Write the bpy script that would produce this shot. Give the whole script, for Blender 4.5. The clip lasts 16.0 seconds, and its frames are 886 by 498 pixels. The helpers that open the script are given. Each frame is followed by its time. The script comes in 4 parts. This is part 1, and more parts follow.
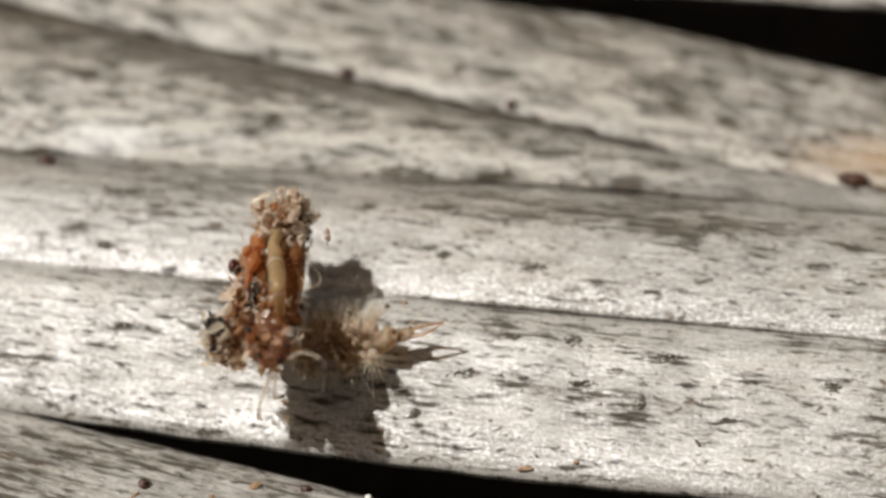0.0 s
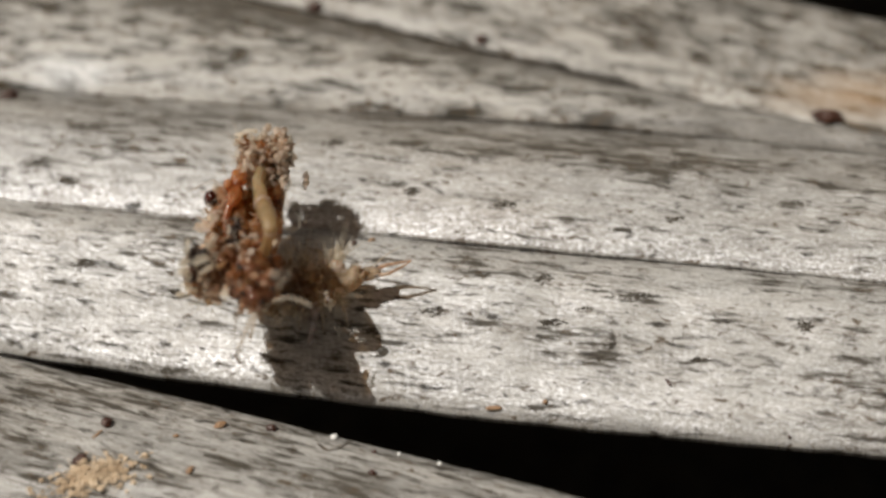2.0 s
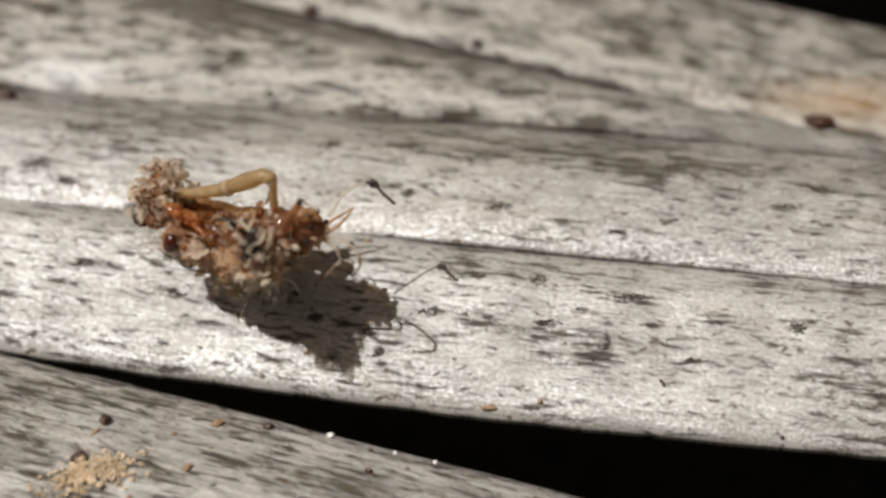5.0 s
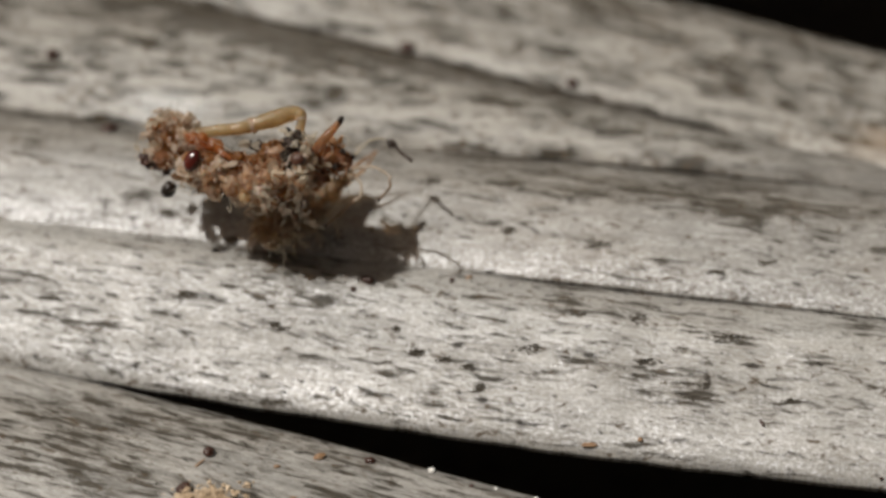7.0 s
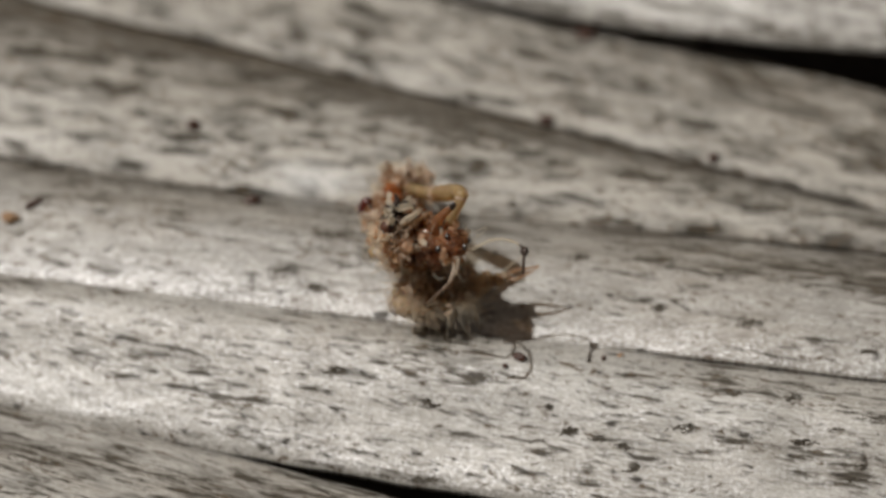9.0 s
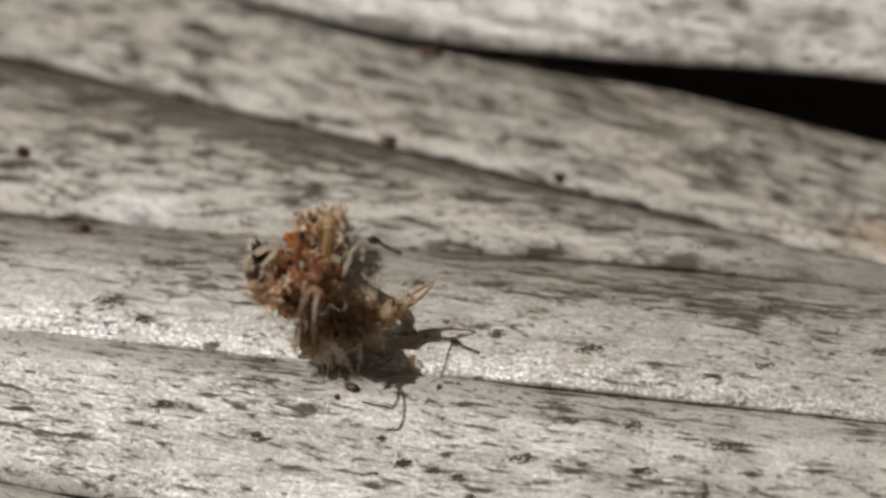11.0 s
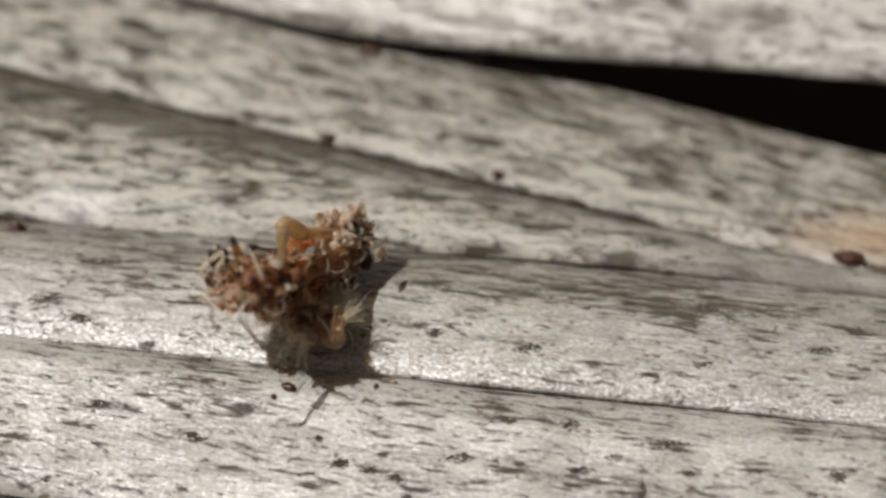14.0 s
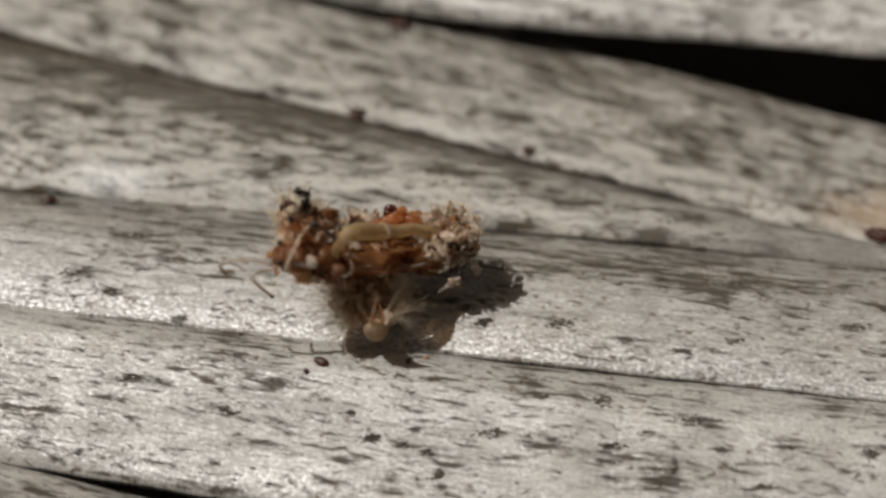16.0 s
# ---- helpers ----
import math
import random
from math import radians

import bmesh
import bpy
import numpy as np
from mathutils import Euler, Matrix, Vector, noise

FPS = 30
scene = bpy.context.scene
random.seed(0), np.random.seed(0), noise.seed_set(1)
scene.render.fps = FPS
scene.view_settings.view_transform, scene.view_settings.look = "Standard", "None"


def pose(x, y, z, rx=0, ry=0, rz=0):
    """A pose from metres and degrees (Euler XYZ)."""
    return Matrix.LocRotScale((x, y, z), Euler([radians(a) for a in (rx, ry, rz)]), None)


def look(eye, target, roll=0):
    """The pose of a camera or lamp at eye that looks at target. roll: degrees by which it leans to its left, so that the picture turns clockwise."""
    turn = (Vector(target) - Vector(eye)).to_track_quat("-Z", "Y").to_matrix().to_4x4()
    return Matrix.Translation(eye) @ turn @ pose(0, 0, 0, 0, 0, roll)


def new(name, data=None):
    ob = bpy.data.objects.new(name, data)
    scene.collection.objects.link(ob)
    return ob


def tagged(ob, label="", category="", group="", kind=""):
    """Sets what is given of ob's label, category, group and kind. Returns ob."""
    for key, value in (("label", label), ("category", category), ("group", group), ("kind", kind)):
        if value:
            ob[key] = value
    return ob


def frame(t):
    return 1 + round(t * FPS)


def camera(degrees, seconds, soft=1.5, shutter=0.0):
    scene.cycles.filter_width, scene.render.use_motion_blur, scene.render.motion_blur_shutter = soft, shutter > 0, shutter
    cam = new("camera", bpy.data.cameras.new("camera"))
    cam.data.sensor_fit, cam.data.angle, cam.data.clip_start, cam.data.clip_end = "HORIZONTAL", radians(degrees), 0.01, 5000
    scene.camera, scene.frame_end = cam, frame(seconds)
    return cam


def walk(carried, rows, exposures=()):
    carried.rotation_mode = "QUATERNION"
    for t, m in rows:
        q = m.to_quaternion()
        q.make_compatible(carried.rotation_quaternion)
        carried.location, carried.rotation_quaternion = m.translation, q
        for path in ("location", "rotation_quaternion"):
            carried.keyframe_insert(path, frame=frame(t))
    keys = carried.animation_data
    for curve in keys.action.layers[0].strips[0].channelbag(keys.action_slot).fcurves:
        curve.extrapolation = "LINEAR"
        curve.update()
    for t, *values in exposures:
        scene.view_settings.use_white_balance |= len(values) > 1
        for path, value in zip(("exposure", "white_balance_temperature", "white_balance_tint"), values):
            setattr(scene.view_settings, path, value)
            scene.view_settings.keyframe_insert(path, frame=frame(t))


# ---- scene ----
MM = 0.001

# ---- camera ----
cam = camera(20.0, 16.0, soft=3.1)
cam.data.dof.use_dof = True
cam.data.dof.focus_distance = 65.8 * MM
cam.data.dof.aperture_fstop = 40.0
# seconds, eye and target in millimetres, roll
PATH = [
    (0, (4.632, -43.409, 54.017), (1.098, -0.793, 1.145), -4.37),
    (0.5, (4.481, -43.357, 53.871), (1.448, -0.797, 0.923), -3.76),
    (1, (4.693, -43.308, 53.789), (1.791, -0.887, 0.722), -3.61),
    (1.5, (4.688, -42.888, 53.253), (1.808, -1.198, -0.390), -3.60),
    (2, (4.738, -42.900, 53.200), (1.893, -1.528, -0.691), -3.58),
    (2.5, (4.500, -42.999, 53.144), (1.967, -1.825, -0.914), -3.21),
    (3, (4.470, -43.176, 53.142), (2.047, -1.993, -0.915), -3.04),
    (5.3, (4.202, -43.612, 53.598), (2.030, -1.883, -0.049), -2.50),
    (5.5, (3.708, -43.673, 53.887), (1.750, -1.930, 0.243), -2.18),
    (6, (3.144, -43.874, 53.769), (0.965, -1.678, 0.489), -2.18),
    (6.5, (2.299, -43.856, 53.798), (0.161, -1.583, 0.577), -1.93),
    (7, (1.731, -43.849, 54.002), (-0.686, -1.459, 0.887), -1.95),
    (7.5, (0.720, -44.042, 54.121), (-1.823, -1.357, 1.248), -1.82),
    (8, (-2.029, -44.076, 54.271), (-4.441, -0.789, 1.883), -1.28),
    (8.2, (-3.075, -43.960, 54.647), (-5.653, -0.723, 2.227), -1.54),
    (10.3, (-0.218, -41.397, 54.271), (-1.860, 1.574, 1.595), -1.20),
    (10.5, (0.140, -41.512, 53.713), (-1.387, 1.843, 1.348), -1.23),
    (11, (0.871, -41.078, 53.300), (-0.386, 2.167, 0.837), -1.19),
    (11.5, (0.964, -40.974, 53.309), (0.223, 2.164, 0.749), -0.69),
    (12, (1.454, -40.884, 53.237), (0.860, 2.236, 0.661), -0.69),
    (12.5, (2.141, -40.752, 53.144), (1.509, 2.361, 0.562), -0.81),
    (13, (1.843, -40.650, 53.161), (1.594, 2.288, 0.433), -0.31),
    (13.5, (1.768, -40.740, 53.165), (1.646, 2.306, 0.524), -0.19),
    (14, (1.267, -40.754, 53.244), (1.301, 2.304, 0.613), 0.09),
    (14.5, (0.790, -40.830, 53.228), (0.838, 2.087, 0.482), 0.27),
    (15, (0.762, -40.885, 53.135), (0.724, 1.942, 0.316), 0.20),
    (15.5, (0.919, -40.821, 53.174), (0.644, 1.895, 0.266), -0.10),
    (16, (0.489, -40.781, 53.167), (0.441, 1.809, 0.157), 0.27),
]
EXPOSURES = [(0, 0.1), (0.5, -0.09), (1.0, -0.76), (1.5, -0.31), (2.0, -0.15), (2.5, 0.0), (3.0, 0.2), (5.5, -0.12), (6, -0.21), (6.5, -0.37), (7, -0.38), (8, -0.48), (10.5, -0.33), (12, -0.25), (13.5, -0.16), (14.5, -0.15), (16, -0.38)]
walk(cam, [(t, look(Vector(eye) * MM, Vector(target) * MM, roll)) for t, eye, target, roll in PATH], EXPOSURES)

# ---- light ----
SUN = Vector((-0.51, 0.06, 1.0)).normalized()
world = bpy.data.worlds.new("sky")
scene.world = world
world.use_nodes = True
wt = world.node_tree
sky = wt.nodes.new("ShaderNodeTexSky")
sky.sky_type, sky.sun_disc = "NISHITA", False
sky.sun_elevation = math.asin(SUN.z)
sky.dust_density, sky.ozone_density = 6.0, 0.3
sky.sun_rotation = math.atan2(SUN.x, SUN.y)
wt.nodes["Background"].inputs["Strength"].default_value = 0.03
# a warm tint set on the sky's light, to turn the shade brown
tint = wt.nodes.new("ShaderNodeMix")
tint.data_type, tint.blend_type = "RGBA", "MULTIPLY"
tint.inputs[0].default_value, tint.inputs[7].default_value = 1.0, (1.0, 0.84, 0.62, 1)
wt.links.new(sky.outputs[0], tint.inputs[6])
wt.links.new(tint.outputs[2], wt.nodes["Background"].inputs["Color"])
sun = new("sun", bpy.data.lights.new("sun", "SUN"))
sun.data.energy, sun.data.angle, sun.data.color = 4.8, radians(0.55), (1.0, 0.98, 0.935)
sun.matrix_world = look(SUN, (0, 0, 0))


# ---- materials ----
def mat(name, rough=0.6, spec=0.5):
    """A node material; returns it with its node tree and its shader."""
    m = bpy.data.materials.new(name)
    m.use_nodes = True
    b = m.node_tree.nodes["Principled BSDF"]
    b.inputs["Roughness"].default_value = rough
    b.inputs["Specular IOR Level"].default_value = spec
    return m, m.node_tree, b


def coords(nt, space, scale):
    """Texture coordinates in millimetres, scaled per axis."""
    tc, mp = nt.nodes.new("ShaderNodeTexCoord"), nt.nodes.new("ShaderNodeMapping")
    mp.inputs["Scale"].default_value = scale
    nt.links.new(tc.outputs[space], mp.inputs["Vector"])
    return mp.outputs[0]


def noise_tex(nt, vec, scale, detail=4.0, rough=0.55, distortion=0.0):
    n = nt.nodes.new("ShaderNodeTexNoise")
    n.inputs["Scale"].default_value, n.inputs["Detail"].default_value = scale, detail
    n.inputs["Roughness"].default_value, n.inputs["Distortion"].default_value = rough, distortion
    nt.links.new(vec, n.inputs["Vector"])
    return n.outputs["Fac"]


def ramp(nt, fac, *stops):
    r = nt.nodes.new("ShaderNodeValToRGB")
    e = r.color_ramp.elements
    while len(e) < len(stops):
        e.new(0.5)
    for el, (p, c) in zip(e, stops):
        el.position, el.color = p, (*c, 1) if isinstance(c, tuple) else (c, c, c, 1)
    nt.links.new(fac, r.inputs["Fac"])
    return r.outputs["Color"]


def mix(nt, fac, a, b, mode="MIX"):
    x = nt.nodes.new("ShaderNodeMix")
    x.data_type, x.blend_type = "RGBA", mode
    for sock, v in ((x.inputs[0], fac), (x.inputs[6], a), (x.inputs[7], b)):
        if hasattr(v, "is_linked"):
            nt.links.new(v, sock)
        elif isinstance(v, tuple):
            sock.default_value = (*v, 1)
        else:
            sock.default_value = v
    return x.outputs[2]


def maths(nt, op, a, b):
    x = nt.nodes.new("ShaderNodeMath")
    x.operation = op
    for sock, v in zip(x.inputs, (a, b)):
        if hasattr(v, "is_linked"):
            nt.links.new(v, sock)
        else:
            sock.default_value = v
    return x.outputs[0]


def bump(nt, b, height, dist, strength=1.0):
    n = nt.nodes.new("ShaderNodeBump")
    n.inputs["Distance"].default_value, n.inputs["Strength"].default_value = dist * MM, strength
    nt.links.new(height, n.inputs["Height"])
    nt.links.new(n.outputs[0], b.inputs["Normal"])


def leaf_material():
    """Weathered dry leaf: silken grey-cream fibres, short streaks of dark mould, brown stains, one painted sheen."""
    m, nt, b = mat("weathered_leaf", 0.4, 0.8)
    tex = lambda u, v, detail=4, rough=0.55, bend=0.0: noise_tex(nt, coords(nt, "UV", (u, v, 1)), 1.0, detail, rough, bend)
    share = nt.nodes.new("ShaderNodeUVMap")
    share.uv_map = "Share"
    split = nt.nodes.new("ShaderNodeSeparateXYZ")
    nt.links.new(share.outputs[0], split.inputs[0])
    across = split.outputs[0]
    fib, fine, grain = tex(0.35, 9.0, 5, 0.6), tex(2.4, 22.0, 4, 0.65), tex(8.0, 11.0, 4, 0.8)
    wide, where, patch = tex(0.12, 0.5), tex(0.2, 0.7, 3), tex(0.45, 1.3, 4)
    dash, long, thin, spot = tex(0.9, 5.2, 5, 0.6, 0.35), tex(0.3, 7.0, 5, 0.65), tex(2.2, 14.0, 4, 0.6), tex(1.7, 4.2, 3, 0.55, 0.3)
    base = ramp(nt, fib, (0.25, (0.155, 0.14, 0.122)), (0.5, (0.26, 0.243, 0.22)), (0.75, (0.36, 0.343, 0.317)))
    base = mix(nt, ramp(nt, wide, (0.42, 0.0), (0.68, 0.5)), base, (0.25, 0.21, 0.165))
    base = mix(nt, ramp(nt, patch, (0.50, 0.0), (0.72, 0.55)), base, (0.18, 0.16, 0.135))
    # mould runs in short streaks along the fibres; more of it paints the lapped edge's shade
    worn = maths(nt, "MULTIPLY", maths(nt, "GREATER_THAN", split.outputs[1], 3.5), maths(nt, "LESS_THAN", split.outputs[1], 5.5))
    dull = maths(nt, "ADD", maths(nt, "MULTIPLY", patch, 0.35), maths(nt, "MULTIPLY", worn, 0.4))
    # whitish flecks in the base colour stand in for the skin's sparkle
    sparkle = maths(nt, "ADD", maths(nt, "MULTIPLY", tex(4.0, 15.0, 5, 0.8, 0.4), 0.6), maths(nt, "MULTIPLY", tex(0.9, 2.6, 3, 0.6), 0.4))
    skin = ramp(nt, sparkle, (0.43, 0.0), (0.60, 1.0))
    base = mix(nt, maths(nt, "MULTIPLY", skin, maths(nt, "SUBTRACT", 0.36, maths(nt, "MULTIPLY", worn, 0.25))), base, (0.62, 0.60, 0.56))
    base = mix(nt, maths(nt, "MULTIPLY", worn, 0.42), base, (0.54, 0.51, 0.455))
    wedge = maths(nt, "MULTIPLY", worn, maths(nt, "LESS_THAN", split.outputs[1], 4.5))
    main = maths(nt, "MULTIPLY", maths(nt, "GREATER_THAN", split.outputs[1], 1.5), maths(nt, "LESS_THAN", split.outputs[1], 2.5))
    base = mix(nt, maths(nt, "MULTIPLY", main, 0.26), base, (0.62, 0.60, 0.56))
    middle = maths(nt, "MULTIPLY", maths(nt, "GREATER_THAN", split.outputs[1], 2.5), maths(nt, "LESS_THAN", split.outputs[1], 3.5))
    # lean: extra mould towards each segment's far flank, painted where shade falls
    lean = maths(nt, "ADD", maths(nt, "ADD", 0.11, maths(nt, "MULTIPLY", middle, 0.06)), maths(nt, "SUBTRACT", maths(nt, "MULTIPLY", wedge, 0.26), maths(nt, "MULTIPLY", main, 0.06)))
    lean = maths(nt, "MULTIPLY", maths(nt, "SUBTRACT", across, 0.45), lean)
    # broad soft blotches, most on the segments further back
    back = maths(nt, "GREATER_THAN", split.outputs[1], 3.5)
    blotch = ramp(nt, tex(0.6, 2.1, 5, 0.6, 0.3), (0.46, 0.0), (0.63, 1.0))
    first = maths(nt, "LESS_THAN", split.outputs[1], 1.5)
    blotch = maths(nt, "MULTIPLY", blotch, maths(nt, "ADD", 0.2, maths(nt, "ADD", maths(nt, "MULTIPLY", back, 0.85), maths(nt, "MULTIPLY", first, 0.45))))
    base, dull = mix(nt, blotch, base, (0.055, 0.05, 0.041)), maths(nt, "MAXIMUM", dull, blotch)
    last = maths(nt, "GREATER_THAN", split.outputs[1], 5.5)
    base = mix(nt, maths(nt, "MULTIPLY", last, 0.35), base, (0.64, 0.62, 0.58))
    base = mix(nt, maths(nt, "MULTIPLY", first, 0.22), base, (0.62, 0.60, 0.56))
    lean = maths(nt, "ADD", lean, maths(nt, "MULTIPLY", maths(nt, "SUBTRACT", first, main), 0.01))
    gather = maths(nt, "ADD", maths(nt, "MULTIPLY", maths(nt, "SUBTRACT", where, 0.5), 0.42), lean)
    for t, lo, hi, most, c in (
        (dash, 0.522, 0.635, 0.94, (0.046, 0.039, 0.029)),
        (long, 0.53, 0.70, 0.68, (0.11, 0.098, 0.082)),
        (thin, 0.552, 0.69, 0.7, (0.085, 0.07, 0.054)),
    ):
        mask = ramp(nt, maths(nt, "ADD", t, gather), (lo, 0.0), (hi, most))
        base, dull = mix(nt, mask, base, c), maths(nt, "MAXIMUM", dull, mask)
    fleck = maths(nt, "ADD", tex(2.6, 5.5, 4, 0.6, 0.6), maths(nt, "MULTIPLY", maths(nt, "SUBTRACT", tex(0.35, 0.9, 2), 0.5), 0.3))
    mask = ramp(nt, maths(nt, "ADD", fleck, maths(nt, "MULTIPLY", worn, 0.03)), (0.59, 0.0), (0.68, 0.88))
    base, dull = mix(nt, mask, base, (0.085, 0.058, 0.034)), maths(nt, "MAXIMUM", dull, mask)
    mask = ramp(nt, spot, (0.60, 0.0), (0.71, 0.9))
    base, dull = mix(nt, mask, base, (0.032, 0.027, 0.022)), maths(nt, "MAXIMUM", dull, mask)
    # greyer and duller towards the wedge's narrow end
    place = nt.nodes.new("ShaderNodeSeparateXYZ")
    nt.links.new(coords(nt, "Object", (50, 50, 50)), place.inputs[0])
    film = maths(nt, "MULTIPLY", maths(nt, "MULTIPLY", wedge, ramp(nt, place.outputs[0], (0.15, 0.0), (0.5, 0.85))), ramp(nt, patch, (0.35, 0.45), (0.6, 1.0)))
    base, dull = mix(nt, film, base, (0.17, 0.158, 0.142)), maths(nt, "MAXIMUM", dull, film)
    # one white sheen on the wedge, painted into the colour and the glint
    sheen_spot = nt.nodes.new("ShaderNodeVectorMath")
    sheen_spot.operation = "DISTANCE"
    sheen_spot.inputs[1].default_value = (-8.9 * 0.5, 4.45, 0)
    nt.links.new(coords(nt, "Object", (500, 1000, 0)), sheen_spot.inputs[0])
    painted_sheen = maths(nt, "ADD", maths(nt, "MULTIPLY", sheen_spot.outputs["Value"], 0.6), maths(nt, "MULTIPLY", tex(1.2, 3.5, 5, 0.65), 0.9))
    painted_sheen = ramp(nt, painted_sheen, (0.45, 1.0), (0.95, 0.0))
    base = mix(nt, maths(nt, "MULTIPLY", painted_sheen, 0.5), base, (0.72, 0.72, 0.71))
    # one rusty stain on the broad back segment
    near = nt.nodes.new("ShaderNodeVectorMath")
    near.operation = "DISTANCE"
    near.inputs[1].default_value = (13.4 * 0.4, 4.4, 0)
    nt.links.new(coords(nt, "Object", (400, 1000, 0)), near.inputs[0])
    rust = maths(nt, "ADD", near.outputs["Value"], maths(nt, "MULTIPLY", tex(0.5, 2.5, 5), 1.6))
    base = mix(nt, ramp(nt, maths(nt, "MULTIPLY", rust, 0.5), (0.35, 0.8), (1.0, 0.0)), base, (0.33, 0.215, 0.12))
    nt.links.new(base, b.inputs["Base Color"])
    nt.links.new(ramp(nt, fine, (0.3, 0.38), (0.7, 0.52)), b.inputs["Roughness"])
    # the silky skin is worn off under mould and between the fibres
    shine = maths(nt, "MULTIPLY", maths(nt, "SUBTRACT", 1.0, dull), ramp(nt, skin, (0.0, 0.3), (1.0, 1.0)))
    nt.links.new(maths(nt, "MULTIPLY", shine, 0.8), b.inputs["Specular IOR Level"])
    b.inputs["IOR"].default_value = 1.6
    h = maths(nt, "ADD", maths(nt, "ADD", maths(nt, "MULTIPLY", fine, 0.4), maths(nt, "MULTIPLY", fib, 0.4)), maths(nt, "MULTIPLY", grain, 0.8))
    bump(nt, b, h, 0.022)
    # silvery air-filled cells under the skin glint in grains
    silver, both = nt.nodes.new("ShaderNodeBsdfGlossy"), nt.nodes.new("ShaderNodeMixShader")
    silver.inputs["Color"].default_value = (0.88, 0.88, 0.9, 1)
    silver.inputs["Roughness"].default_value = 0.46
    nt.links.new(b.inputs["Normal"].links[0].from_socket, silver.inputs["Normal"])
    glint = ramp(nt, grain, (0.46, 0.0), (0.62, 0.62))
    # glints are raised over the main segment to brighten it
    glint = maths(nt, "MULTIPLY", glint, maths(nt, "ADD", 0.58, maths(nt, "MULTIPLY", main, 0.42)))
    # extra glint masked along the lapped lips, to stand for their bright highlight
    lip = maths(nt, "ADD", 1.0, maths(nt, "MULTIPLY", ramp(nt, across, (0.04, 1.0), (0.2, 0.0)), maths(nt, "ADD", maths(nt, "MULTIPLY", middle, 0.8), maths(nt, "SUBTRACT", 1.7, maths(nt, "MULTIPLY", back, 1.4)))))
    far = maths(nt, "ADD", 1.0, maths(nt, "MULTIPLY", last, 1.3))
    lip = maths(nt, "SUBTRACT", lip, maths(nt, "MULTIPLY", maths(nt, "MULTIPLY", maths(nt, "SUBTRACT", lip, 1.0), main), 0.45))
    glint = maths(nt, "MULTIPLY", maths(nt, "MULTIPLY", glint, lip), far)
    glint = maths(nt, "MULTIPLY", glint, maths(nt, "ADD", 1.0, painted_sheen))
    nt.links.new(maths(nt, "MULTIPLY", shine, glint), both.inputs[0])
    nt.links.new(b.outputs[0], both.inputs[1])
    nt.links.new(silver.outputs[0], both.inputs[2])
    nt.links.new(both.outputs[0], nt.nodes["Material Output"].inputs["Surface"])
    return m


def plain(name, lo, hi, rough=0.5, scale=3.0, relief=0.03, spec=0.5, sss=0.0, coat=0.0, clear=0.0):
    """A mottled surface between two colours, with relief in millimetres."""
    m, nt, b = mat(name, rough, spec)
    v = coords(nt, "Object", (1000, 1000, 1000))
    big, small = noise_tex(nt, v, scale * 0.5, 3), noise_tex(nt, v, scale * 3, 4, 0.65)
    f = maths(nt, "ADD", maths(nt, "MULTIPLY", big, 0.6), maths(nt, "MULTIPLY", small, 0.4))
    nt.links.new(ramp(nt, f, (0.36, lo), (0.64, hi)), b.inputs["Base Color"])
    bump(nt, b, small, relief)
    if sss:
        b.inputs["Subsurface Weight"].default_value = sss
        b.inputs["Subsurface Radius"].default_value = (0.6 * MM, 0.3 * MM, 0.15 * MM)
        b.inputs["Subsurface Scale"].default_value = 1.0
    b.inputs["Coat Weight"].default_value = coat
    b.inputs["Coat Roughness"].default_value = 0.08
    if clear:
        # thin and glassy: some light passes, tinted amber
        thru, both = nt.nodes.new("ShaderNodeBsdfTransparent"), nt.nodes.new("ShaderNodeMixShader")
        thru.inputs["Color"].default_value = (0.94, 0.72, 0.45, 1) if lo[2] < 0.3 else (0.98, 0.96, 0.92, 1)
        both.inputs[0].default_value = clear
        back, lit = nt.nodes.new("ShaderNodeBsdfTranslucent"), nt.nodes.new("ShaderNodeMixShader")
        nt.links.new(b.inputs["Base Color"].links[0].from_socket, back.inputs["Color"])
        lit.inputs[0].default_value = 0.58
        nt.links.new(b.outputs[0], lit.inputs[1])
        nt.links.new(back.outputs[0], lit.inputs[2])
        nt.links.new(lit.outputs[0], both.inputs[1])
        nt.links.new(thru.outputs[0], both.inputs[2])
        nt.links.new(both.outputs[0], nt.nodes["Material Output"].inputs["Surface"])
    return m


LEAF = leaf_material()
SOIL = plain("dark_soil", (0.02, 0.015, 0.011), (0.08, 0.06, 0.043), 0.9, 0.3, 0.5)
HUSK = plain("amber_husk", (0.17, 0.06, 0.02), (0.6, 0.31, 0.13), 0.2, 1.6, 0.04, 0.6, 0.2, 0.7, clear=0.36)
HUSK_RED = plain("red_husk", (0.18, 0.066, 0.032), (0.62, 0.34, 0.19), 0.2, 2.0, 0.05, 0.6, 0.15, 0.8, clear=0.4)
ORANGE = plain("orange_scale", (0.4, 0.11, 0.03), (0.74, 0.36, 0.14), 0.15, 2.0, 0.03, 0.6, 0.2, 0.9, clear=0.35)
TAN = plain("tan_tube", (0.42, 0.3, 0.15), (0.72, 0.58, 0.36), 0.2, 1.5, 0.03, 0.5, 0.2, 0.6, clear=0.3)
CRUMB = plain("tan_crumb", (0.5, 0.29, 0.16), (0.92, 0.74, 0.55), 0.2, 1.8, 0.05, 0.6, 0.15, 0.8, clear=0.36)
PALE = plain("pale_fluff", (0.66, 0.48, 0.33), (0.97, 0.88, 0.77), 0.22, 2.5, 0.05, 0.6, 0.15, 0.8, clear=0.32)
